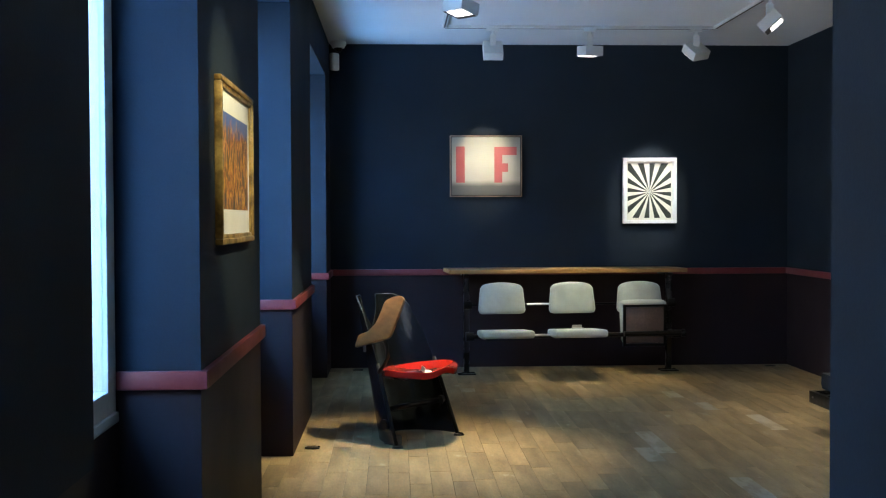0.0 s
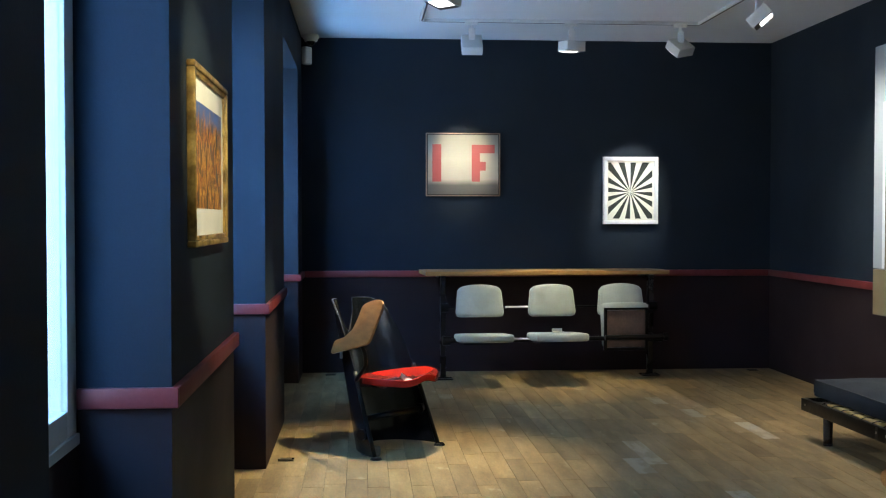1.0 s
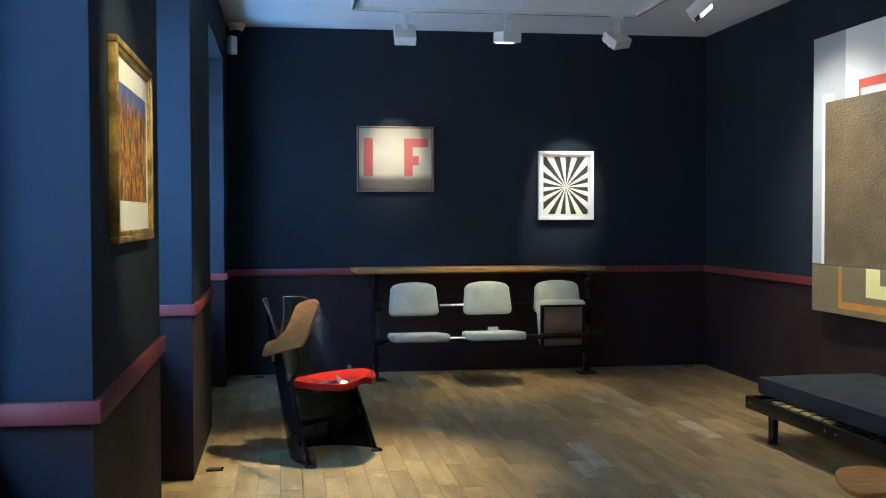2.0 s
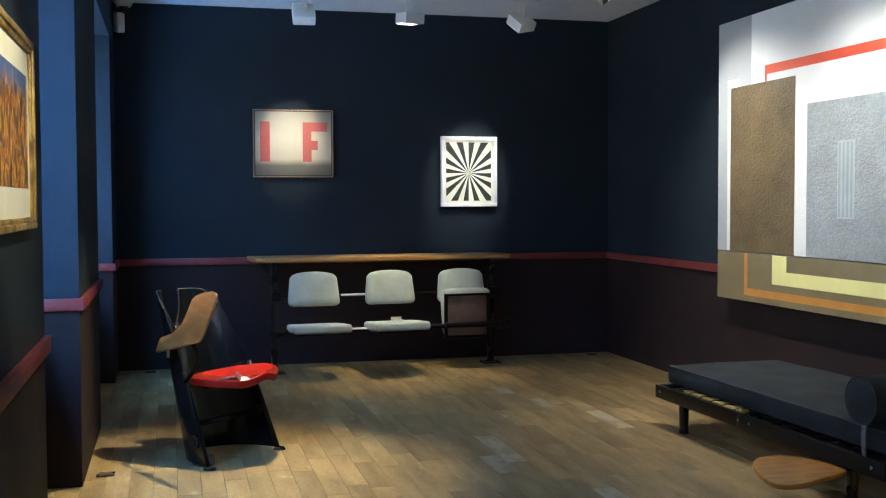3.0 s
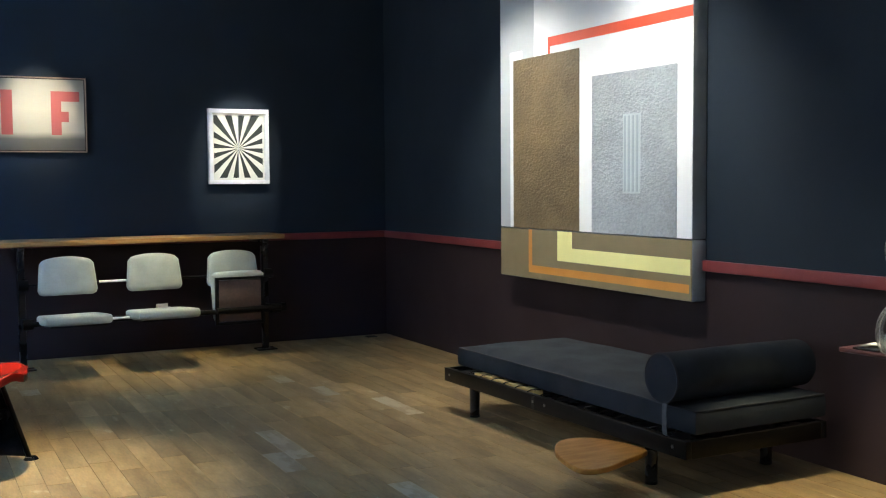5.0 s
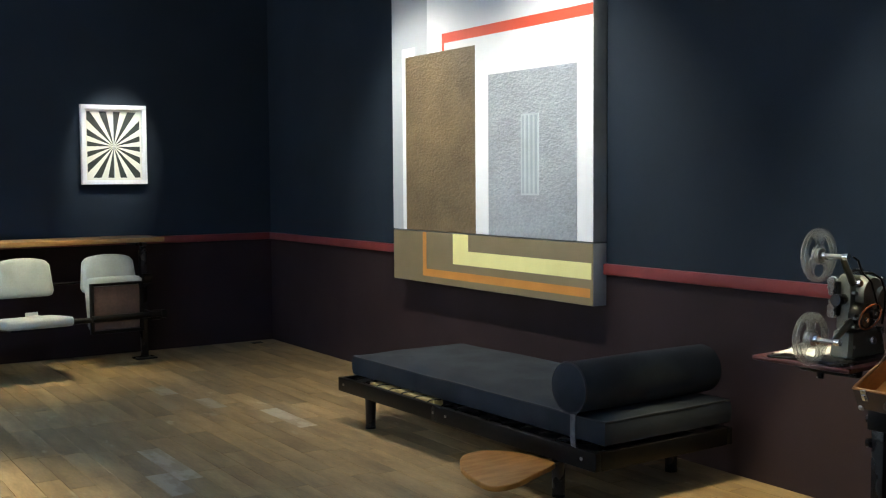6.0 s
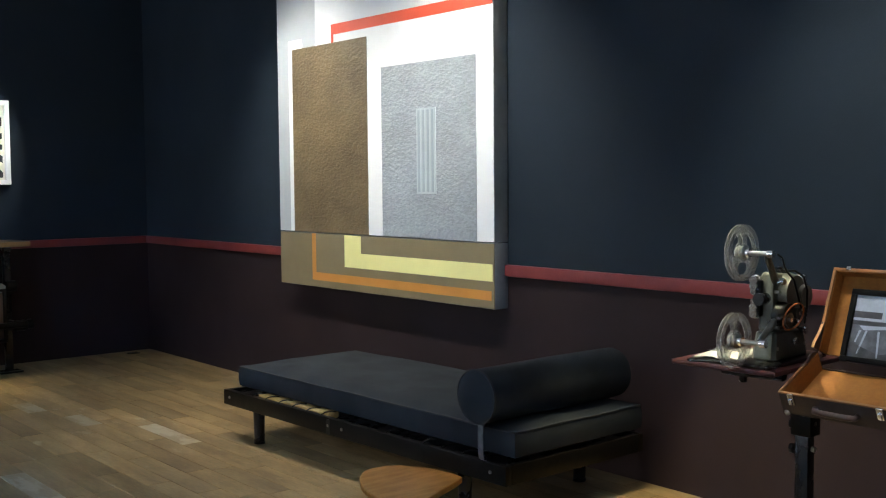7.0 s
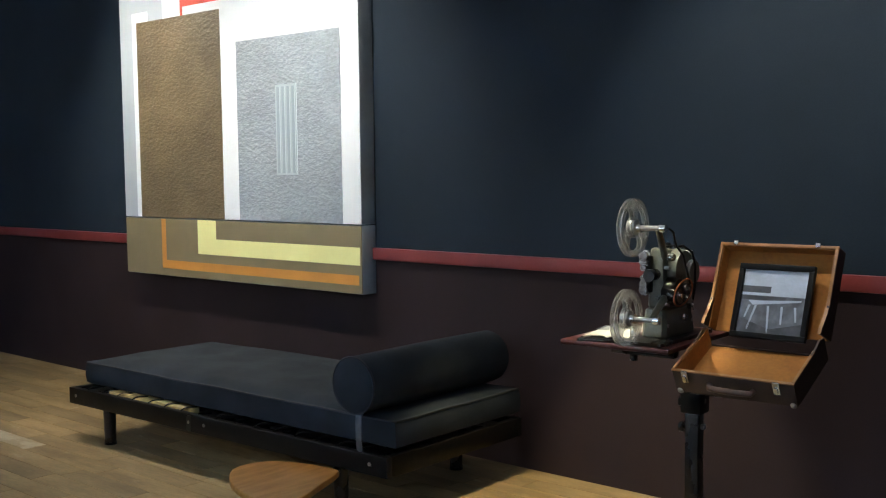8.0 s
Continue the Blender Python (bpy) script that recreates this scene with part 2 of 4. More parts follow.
def glow(name, color, strength):
    m = bpy.data.materials.new(name)
    m.use_nodes = True
    p = m.node_tree.nodes["Principled BSDF"]
    p.inputs["Base Color"].default_value = (0.8, 0.8, 0.8, 1)
    p.inputs["Emission Color"].default_value = (*color, 1)
    p.inputs["Emission Strength"].default_value = strength
    return m


M["led"] = glow("lit_lamp_lens", (1.0, 0.97, 0.90), 6.0)
M["sky_glow"] = glow("bright_sky_backdrop", (0.93, 0.97, 1.0), 3.0)


def graded(name, stops, axis, lo, hi, rough=0.6, noise_amount=0.05):
    """A painted tonal gradation along one axis of the thing."""
    m = bpy.data.materials.new(name)
    m.use_nodes = True
    N, L = m.node_tree.nodes, m.node_tree.links
    tc, sep = N.new("ShaderNodeTexCoord"), N.new("ShaderNodeSeparateXYZ")
    L.new(tc.outputs["Object"], sep.inputs[0])
    mr = N.new("ShaderNodeMapRange")
    mr.inputs[1].default_value, mr.inputs[2].default_value = lo, hi
    n = N.new("ShaderNodeTexNoise")
    n.inputs["Scale"].default_value = 6
    L.new(tc.outputs["Object"], n.inputs["Vector"])
    add = N.new("ShaderNodeMath")
    add.operation = "MULTIPLY_ADD"
    add.inputs[1].default_value = noise_amount
    L.new(n.outputs[0], add.inputs[0])
    L.new(sep.outputs[axis], mr.inputs[0])
    L.new(mr.outputs[0], add.inputs[2])
    cr = N.new("ShaderNodeValToRGB")
    el = cr.color_ramp.elements
    while len(el) < len(stops):
        el.new(0.5)
    for e, (pos, col) in zip(el, stops):
        e.position, e.color = pos, (*col, 1)
    L.new(add.outputs[0], cr.inputs[0])
    p = N["Principled BSDF"]
    L.new(cr.outputs[0], p.inputs["Base Color"])
    p.inputs["Roughness"].default_value = rough
    return m


M["if_ground"] = graded("misty_canvas_ground", [(0.0, (0.085, 0.085, 0.072)), (0.19, (0.10, 0.099, 0.085)), (0.29, (0.36, 0.335, 0.27)), (0.6, (0.38, 0.355, 0.29)), (1.0, (0.25, 0.235, 0.195))], 2, -0.262, 0.262)


def streaked():
    """Vertical strokes of ochre, rust and blue over brown."""
    m = bpy.data.materials.new("abstract_stroke_painting")
    m.use_nodes = True
    N, L = m.node_tree.nodes, m.node_tree.links
    tc, mp = N.new("ShaderNodeTexCoord"), N.new("ShaderNodeMapping")
    mp.inputs["Scale"].default_value = (30, 30, 13)
    L.new(tc.outputs["Object"], mp.inputs[0])
    n = N.new("ShaderNodeTexNoise")
    n.inputs["Scale"].default_value, n.inputs["Detail"].default_value, n.inputs["Distortion"].default_value = 1.0, 6, 0.8
    L.new(mp.outputs[0], n.inputs["Vector"])
    cr = N.new("ShaderNodeValToRGB")
    el = cr.color_ramp.elements
    for pos, col in ((0.36, (0.03, 0.022, 0.03)), (0.42, (0.14, 0.06, 0.02)), (0.47, (0.46, 0.16, 0.02)), (0.51, (0.72, 0.46, 0.09)), (0.545, (0.40, 0.07, 0.02)), (0.60, (0.09, 0.055, 0.04))):
        el.new(pos).color = (*col, 1)
    el[0].color, el[-1].color = (0.03, 0.035, 0.07, 1), (0.16, 0.20, 0.26, 1)
    L.new(n.outputs[0], cr.inputs[0])
    # blue and yellow dabs along the top of the sheet
    top, dab, lift, cool = N.new("ShaderNodeSeparateXYZ"), N.new("ShaderNodeTexNoise"), N.new("ShaderNodeMapRange"), N.new("ShaderNodeMix")
    L.new(tc.outputs["Object"], top.inputs[0])
    L.new(tc.outputs["Object"], dab.inputs["Vector"])
    dab.inputs["Scale"].default_value = 28
    sway = N.new("ShaderNodeMath")
    sway.operation = "MULTIPLY_ADD"
    sway.inputs[1].default_value = 0.14
    L.new(dab.outputs[0], sway.inputs[0])
    L.new(top.outputs[2], sway.inputs[2])
    lift.inputs[1].default_value, lift.inputs[2].default_value = 0.165, 0.215
    L.new(sway.outputs[0], lift.inputs[0])
    cool.data_type = "RGBA"
    cool.inputs[7].default_value = (0.07, 0.13, 0.33, 1)
    L.new(lift.outputs[0], cool.inputs[0])
    L.new(cr.outputs[0], cool.inputs[6])
    p = N["Principled BSDF"]
    L.new(cool.outputs[2], p.inputs["Base Color"])
    p.inputs["Roughness"].default_value = 0.45
    return m


M["strokes"] = streaked()

# ---- mesh helpers ----


def box(bm, a, b, bevel=0.0, mi=0, segs=2):
    """An axis-aligned block between two corners, in a bmesh."""
    (x0, y0, z0), (x1, y1, z1) = a, b
    m = Matrix.LocRotScale(((x0 + x1) / 2, (y0 + y1) / 2, (z0 + z1) / 2), None, (abs(x1 - x0), abs(y1 - y0), abs(z1 - z0)))
    r = bmesh.ops.create_cube(bm, size=1, matrix=m)
    faces = list({f for v in r["verts"] for f in v.link_faces})
    if bevel:
        edges = list({e for v in r["verts"] for e in v.link_edges})
        out = bmesh.ops.bevel(bm, geom=edges, offset=bevel, segments=segs, profile=0.5, affect="EDGES")
        faces = list({f for v in out["verts"] for f in v.link_faces}) + [f for f in faces if f.is_valid]
    for f in faces:
        f.material_index = mi
    return bm


def prism(bm, pts, z0, z1, bevel=0.0, segs=2):
    """A plate with the outline pts (x, y) between two heights."""
    vs = [bm.verts.new((x, y, z0)) for x, y in pts]
    f = bm.faces.new(vs)
    r = bmesh.ops.extrude_face_region(bm, geom=[f])
    top = [v for v in r["geom"] if isinstance(v, bmesh.types.BMVert)]
    bmesh.ops.translate(bm, verts=top, vec=(0, 0, z1 - z0))
    bmesh.ops.recalc_face_normals(bm, faces=bm.faces)
    if bevel:
        tops = set(top) | set(vs)
        edges = [e for e in bm.edges if e.verts[0] in tops and e.verts[1] in tops and abs(e.verts[0].co.z - e.verts[1].co.z) < 1e-6]
        bmesh.ops.bevel(bm, geom=edges, offset=bevel, segments=segs, profile=0.5, affect="EDGES")
    return bm


def rod(bm, p0, p1, r0, r1=None, n=16):
    """A round bar between two points."""
    p0, p1 = Vector(p0), Vector(p1)
    d = p1 - p0
    m = Matrix.Translation((p0 + p1) / 2) @ d.to_track_quat("Z", "Y").to_matrix().to_4x4()
    bmesh.ops.create_cone(bm, cap_ends=True, segments=n, radius1=r0, radius2=r0 if r1 is None else r1, depth=d.length, matrix=m)
    return bm


def pipe(bm, pts, r, n=10, closed=False):
    """A tube along a line of points."""
    pts = [Vector(p) for p in pts]
    k = len(pts)
    rings = []
    up = None
    for i, p in enumerate(pts):
        if closed:
            d = pts[(i + 1) % k] - pts[i - 1]
        else:
            d = pts[min(i + 1, k - 1)] - pts[max(i - 1, 0)]
        d.normalize()
        if up is None:
            up = d.orthogonal().normalized()
        up = (up - d * up.dot(d)).normalized()
        s = d.cross(up)
        rings.append([bm.verts.new(p + r * (math.cos(a) * up + math.sin(a) * s)) for a in (2 * math.pi * j / n for j in range(n))])
    for i in range(k if closed else k - 1):
        a, b = rings[i], rings[(i + 1) % k]
        for j in range(n):
            bm.faces.new((a[j], a[(j + 1) % n], b[(j + 1) % n], b[j]))
    if not closed:
        bm.faces.new(rings[0][::-1])
        bm.faces.new(rings[-1])
    return bm


def sheet(bm, grid, thick=0.0):
    """A surface through a grid of points, thickened along its normals."""
    rows = [[bm.verts.new(p) for p in row] for row in grid]
    for a, b in zip(rows, rows[1:]):
        for j in range(len(a) - 1):
            bm.faces.new((a[j], a[j + 1], b[j + 1], b[j]))
    bmesh.ops.recalc_face_normals(bm, faces=bm.faces)
    if thick:
        bmesh.ops.solidify(bm, geom=bm.faces[:], thickness=thick)
    return bm


def smooth(bm, degrees=40):
    for f in bm.faces:
        f.smooth = True
    for e in bm.edges:
        if len(e.link_faces) == 2 and e.calc_face_angle(0) > radians(degrees):
            e.smooth = False
    return bm


def meshed(name, bm, materials, is_smooth=True):
    if is_smooth:
        smooth(bm)
    me = bpy.data.meshes.new(name)
    bm.to_mesh(me)
    bm.free()
    for m in materials if isinstance(materials, (list, tuple)) else [materials]:
        me.materials.append(m)
    return me


def part(name, bm, material, parent, label=""):
    ob = new(name, meshed(name, bm, material))
    ob.parent = parent
    return tagged(ob, label)


def thing(name, m, label, category, group=""):
    ob = new(name)
    ob.empty_display_size = 0.1
    ob.matrix_world = m
    return tagged(ob, label, category, group)


def setting(name, bm, materials, label, category):
    return tagged(new(name, meshed(name, bm, materials)), label, category, kind="structure")


def B():
    return bmesh.new()


# ---- the room ----
H = 2.82
LEFT = -4.04
DADO = 0.835
REAR = -11.0


def wall_blocks(bm, a, b):
    """One stretch of wall in two paints, split at the rail."""
    (x0, y0, z0), (x1, y1, z1) = a, b
    if z0 < DADO:
        box(bm, a, (x1, y1, min(z1, DADO)), mi=1)
    if z1 > DADO:
        box(bm, (x0, y0, max(z0, DADO)), b, mi=0)


bm = B()
wall_blocks(bm, (-4.9, 0, 0), (0.2, 0.2, H))
setting("wall_north", bm, [M["wall"], M["dado"]], "navy painted wall over a dark plum dado", "wall")
bm = B()
wall_blocks(bm, (0, REAR, 0), (0.2, 0, H))
setting("wall_east", bm, [M["wall"], M["dado"]], "navy painted wall over a dark plum dado", "wall")
bm = B()
wall_blocks(bm, (-4.9, REAR - 0.2, 0), (0.2, REAR, H))
setting("wall_south", bm, [M["wall"], M["dado"]], "navy painted wall closing the second room", "wall")

bm = B()
LINTEL = 2.48
SILL = 0.715
PIERS = [(REAR, -10.20), (-8.83, -7.44), (-6.32, -4.93), (-3.53, -2.17), (-0.58, 0.0)]
for a, b in PIERS:
    wall_blocks(bm, (-4.55, a, 0), (LEFT, b, H))
for a, b in RECESSES:
    wall_blocks(bm, (-4.55, a, 0), (WIN, b, SILL))
    wall_blocks(bm, (-4.55, a, LINTEL), (LEFT, b, H))
setting("wall_west", bm, [M["wall"], M["dado"]], "navy wall with deep window recesses between plain piers", "wall")

bm = B()
wall_blocks(bm, (-2.81, -8.15, 0), (0, -7.87, H))
box(bm, (LEFT, -8.15, 2.35), (-2.81, -7.87, H), mi=0)
setting("wall_partition", bm, [M["wall"], M["dado"]], "navy partition wall with a wide doorway", "wall")

bm = B()
box(bm, (-4.9, REAR - 0.2, H), (0.2, 0.2, H + 0.15))
setting("ceiling", bm, [M["ceiling"]], "plain white painted ceiling", "ceiling")

# rails
RZ0, RZ1, RT = 0.808, 0.862, 0.022


def rail(a, b):
    bm = B()
    box(bm, a, b, 0.004)
    setting("trim", bm, [M["rail"]], "oxblood red painted dado rail", "rail")


rail((LEFT + RT, -RT, RZ0), (0, 0, RZ1))
rail((-RT, -7.87, RZ0), (0, -RT, RZ1))
for i, (a, b) in enumerate(PIERS):
    if i > 1:
        rail((LEFT, a, RZ0), (LEFT + RT, b, RZ1))
for a, b in RECESSES:
    rail((WIN, b - RT, RZ0), (LEFT + RT, b, RZ1))

# windows
SILL_TOP = 0.745
for i, (a, b) in enumerate(RECESSES):
    bm = B()
    for p, q in (((WIN - 0.06, a, SILL), (WIN + 0.004, b, SILL_TOP)), ((WIN - 0.06, a, LINTEL - 0.05), (WIN, b, LINTEL)), ((WIN - 0.06, a, SILL_TOP), (WIN, a + 0.04, LINTEL - 0.05)), ((WIN - 0.06, b - 0.085, SILL_TOP), (WIN - 0.004, b, LINTEL - 0.05))):
        box(bm, p, q, 0.003)
    w = setting(f"window_{i + 1}", bm, [M["white"]], "tall white-framed window with bright daylight outside", "window")
    bm = B()
    box(bm, (WIN - 0.022, a + 0.04, SILL_TOP + 0.07), (WIN - 0.016, b - 0.085, LINTEL - 0.05))
    pane = part("pane", bm, M["glass"], w)
    pane.visible_shadow = False
    bm = B()
    box(bm, (WIN - 0.05, a + 0.04, SILL_TOP), (WIN - 0.004, b - 0.085, SILL_TOP + 0.07), 0.004)
    part("bottom_rail", bm, M["white"], w, "white painted bottom rail")
bm = B()
box(bm, (-8.05, -16, -1.0), (-8.0, 4.0, 5.0))
setting("backdrop", bm, [M["sky_glow"]], "bright overcast daylight outside the windows", "sky")

# ---- things on the walls ----


def rect_frame(bm, w, h, border, depth, bevel=0.002, front=0.0):
    """A picture frame in the x-z plane, its back on y = 0, facing -y."""
    for a, b in (((-w / 2, -depth, h / 2 - border), (w / 2, 0, h / 2)), ((-w / 2, -depth, -h / 2), (w / 2, 0, -h / 2 + border)), ((-w / 2, -depth, -h / 2 + border), (-w / 2 + border, 0, h / 2 - border)), ((w / 2 - border, -depth, -h / 2 + border), (w / 2, 0, h / 2 - border))):
        box(bm, a, b, bevel)
    return bm


def plate(name, x0, z0, x1, z1, y, depth, material, parent, label="", bevel=0.0):
    bm = B()
    box(bm, (x0, y - depth, z0), (x1, y, z1), bevel)
    return part(name, bm, material, parent, label)


# lettered canvas
w, h = 0.631, 0.534
pic = thing("lettered_painting", pose(-2.6815, 0, 1.760), "misty cream canvas with two red letters in a thin frame", "painting")
bm = B()
rect_frame(bm, w, h, 0.007, 0.038, 0.001)
part("frame", bm, M["thin_frame"], pic, "thin pale wood strip frame")
# shade between frame and canvas, made as a solid dark strip
bm = B()
rect_frame(bm, w - 0.016, h - 0.016, 0.008, 0.030, 0.001)
part("inner_gap", bm, M["frame_dark"], pic, "dark strip standing in for the shadow gap")
plate("canvas", -w / 2 + 0.016, -h / 2 + 0.016, w / 2 - 0.016, h / 2 - 0.016, -0.002, 0.030, M["if_ground"], pic, "cream canvas darkening to grey below")


def at(u, v):
    return -w / 2 + u * w, h / 2 - v * h


def letter(name, blocks):
    bm = B()
    for u0, v0, u1, v1 in blocks:
        x0, z1 = at(u0, v0)
        x1, z0 = at(u1, v1)
        box(bm, (x0, -0.0335, z0), (x1, -0.032, z1))
    part(name, bm, M["letter_red"], pic, "faded red painted letter")


letter("letter_i", [(0.085, 0.18, 0.205, 0.77)])
letter("letter_f", [(0.615, 0.185, 0.725, 0.77), (0.725, 0.185, 0.925, 0.32), (0.725, 0.455, 0.805, 0.595)])

# ray picture
w, h = 0.474, 0.576
pic = thing("ray_picture", pose(-1.240, 0, 1.543), "black and cream burst of rays in a white box frame", "picture")
bm = B()
rect_frame(bm, w, h, 0.032, 0.048, 0.002)
part("frame", bm, M["frame_white"], pic, "white lacquered box frame")
plate("mount", -w / 2 + 0.03, -h / 2 + 0.03, w / 2 - 0.03, h / 2 - 0.03, -0.001, 0.018, M["cream"], pic)
pw, ph, cz = 0.192, 0.240, -0.012
def rim(a):
    """Where a ray at the angle a, clockwise from the top, meets the sheet's edge."""
    s, c = math.sin(a), math.cos(a)
    k = min(pw / abs(s) if abs(s) > 1e-9 else 9, ((ph - cz) if c > 0 else (ph + cz)) / abs(c) if abs(c) > 1e-9 else 9)
    return k * s, cz + k * c


for i in range(0, 32, 2):
    a0, a1 = i * math.pi / 16, (i + 1) * math.pi / 16
    pts = [(0.004 * math.sin((a0 + a1) / 2), cz + 0.004 * math.cos((a0 + a1) / 2)), rim(a0)]
    for sx, sz in ((pw, ph), (pw, -ph), (-pw, -ph), (-pw, ph)):
        ac = math.atan2(sx, sz - cz) % (2 * math.pi)
        if a0 < ac < a1:
            pts.append((sx, sz))
    pts.append(rim(a1))
    bm = B()
    vs = [bm.verts.new((x, -0.0205, z)) for x, z in pts]
    back = [bm.verts.new((x, -0.019, z)) for x, z in pts]
    bm.faces.new(vs)
    for j in range(len(vs)):
        bm.faces.new((vs[j - 1], vs[j], back[j], back[j - 1]))
    bmesh.ops.recalc_face_normals(bm, faces=bm.faces)
    part("ray", bm, M["ink"], pic)
plate("fold", -0.002, -ph, 0.002, ph, -0.0190, 0.0025, M["paint_grey"], pic, "grey centre fold")

# large canvas: local x runs along the wall towards the camera's side, -y is out of the wall
canvas = thing("large_painting", Matrix.Translation((0, -2.095, 0)) @ pose(0, 0, 0, 0, 0, -90), "large geometric painting in white, brown, grey and yellow", "painting")
W = 1.915
F = -0.088


def area(name, u0, z0, u1, z1, material, lift=0.0, label=""):
    bm = B()
    box(bm, (u0, F - lift, z0), (u1, F + 0.004 - 0.0, z1))
    return part(name, bm, material, canvas, label)


bm = B()
box(bm, (0, F + 0.004, 0.968), (W, 0, 2.458), 0.003)
part("upper_canvas", bm, M["paint_edge"], canvas, "raw grey canvas sides")
bm = B()
box(bm, (0, F + 0.004, 0.655), (W, 0, 0.964), 0.003)
part("lower_canvas", bm, M["paint_edge"], canvas, "raw grey canvas sides")
area("pale_field", 0.002, 0.970, 0.415, 2.456, M["paint_grey"], label="pale grey field")
area("white_field", 0.415, 0.970, W - 0.002, 2.456, M["paint_white"], label="white field")
area("white_bar", 0.125, 0.970, 0.275, 2.075, M["paint_white"], 0.0010, "white upright bar")
area("brown_panel", 0.168, 0.970, 0.915, 2.022, M["paint_brown"], 0.0030, "olive brown stucco panel")
area("silver_panel", 1.044, 0.970, 1.795, 1.848, M["paint_silver"], 0.0030, "silver grey stucco panel")
area("red_band", 0.577, 2.066, W - 0.002, 2.122, M["paint_red"], 0.0010, "vermilion band")
area("red_stub", 0.577, 2.000, 0.600, 2.066, M["paint_red"], 0.0010, "vermilion band")
area("grille_panel", 1.341, 1.192, 1.495, 1.619, M["paint_stripe"], 0.0045, "pale blue grey grille")
for k in range(4):
    u = 1.352 + k * 0.0365
    area("grille_slot", u, 1.202, u + 0.021, 1.609, M["paint_stripe_dark"], 0.0055)
area("olive_field", 0.002, 0.657, W - 0.002, 0.962, M["paint_olive"], label="khaki olive field")
area("orange_upright", 0.350, 0.740, 0.390, 0.962, M["paint_orange"], 0.0010, "ochre orange band")
area("orange_band", 0.350, 0.695, W - 0.02, 0.740, M["paint_orange"], 0.0010, "ochre orange band")
area("yellow_upright", 0.680, 0.866, 0.838, 0.962, M["paint_yellow"], 0.0010, "lemon yellow band")
area("yellow_band", 0.680, 0.785, W - 0.012, 0.866, M["paint_yellow"], 0.0010, "lemon yellow band")

# gilt picture on the pier: local x along the wall away from the camera, -y out of the wall
w, h = 0.76, 0.54
pic = thing("gilt_picture", Matrix.Translation((LEFT, -5.67, 1.489)) @ pose(0, 0, 0, 0, 0, 90), "abstract orange and brown painting in a gilt frame", "picture")
bm = B()
rect_frame(bm, w, h, 0.020, 0.026, 0.005)
rect_frame(bm, w - 0.034, h - 0.034, 0.016, 0.019, 0.004)
part("frame", bm, M["gilt"], pic, "tarnished gilt moulded frame")
plate("mount", -w / 2 + 0.03, -h / 2 + 0.03, w / 2 - 0.03, h / 2 - 0.03, -0.001, 0.009, M["mount"], pic, "cream paper mount")
plate("painted_sheet", -w / 2 + 0.075, -h / 2 + 0.115, w / 2 - 0.075, h / 2 - 0.105, -0.0095, 0.0012, M["strokes"], pic, "orange, rust and blue upright strokes")

# ---- ceiling track and spotlights ----
TZ = 2.796


def track(a, b):
    t = thing("lighting_track", pose(0, 0, 0), "slim white lighting track on the ceiling", "track", "ceiling tracks")
    bm = B()
    box(bm, a, b, 0.003)
    part("rail_profile", bm, M["white"], t)
    (x0, y0, z0), (x1, y1, z1) = a, b
    bm = B()
    g = 0.011
    if x1 - x0 > y1 - y0:
        box(bm, (x0 + 0.02, y0 + g, z0 - 0.001), (x1 - 0.02, y1 - g, z0 + 0.004))
    else:
        box(bm, (x0 + g, y0 + 0.02, z0 - 0.001), (x1 - g, y1 - 0.02, z0 + 0.004))
    part("groove", bm, M["frame_dark"], t, "dark groove")


track((-3.10, -0.95, TZ), (-0.915, -0.915, H))
track((-0.95, -7.5, TZ), (-0.915, -0.95, H))
track((-3.10, -7.5, TZ), (-3.065, -0.95, H))


def spotlight(x, y, target, drop, turn=0):
    """A square flood head on a short stem under the track."""
    head_z = TZ - drop
    t = thing("track_spotlight", pose(x, y, TZ), "white square spotlight head hung from a ceiling track", "spotlight", "track spotlights")
    bm = B()
    box(bm, (-0.055, -0.017, -0.022), (0.045, 0.017, 0), 0.004)
    part("adapter", bm, M["white"], t)
    bm = B()
    rod(bm, (0, 0, -0.022), (0, 0, -0.05), 0.012)
    box(bm, (-0.024, -0.012, -drop + 0.01), (0.024, 0.012, -0.045), 0.003)
    part("stem", bm, M["white"], t)
    d = look((x, y, head_z), target).to_3x3().to_4x4()
    bm = B()
    box(bm, (-0.078, -0.078, -0.045), (0.078, 0.078, 0.03), 0.005)
    bm.transform(Matrix.Translation((0, 0, -drop)) @ d @ pose(0, 0, 0, 0, 0, turn))
    head = part("head", bm, M["white"], t)
    bm = B()
    box(bm, (-0.070, -0.070, -0.0475), (0.070, 0.070, -0.0445))
    bm.transform(Matrix.Translation((0, 0, -drop)) @ d @ pose(0, 0, 0, 0, 0, turn))
    part("bezel", bm, M["frame_dark"], head, "black bezel")
    bm = B()
    box(bm, (-0.070, -0.030, -0.0490), (0.045, 0.066, -0.0476))
    bm.transform(Matrix.Translation((0, 0, -drop)) @ d @ pose(0, 0, 0, 0, 0, turn))
    lens = part("lens", bm, M["led"], head, "lit lens")
    return t


for (x, y), z, aim, _, _, _, _, turn, lean in LAMPS:
    spotlight(x, y, Vector(aim) + Vector((0, 0, lean)), TZ - z, turn)

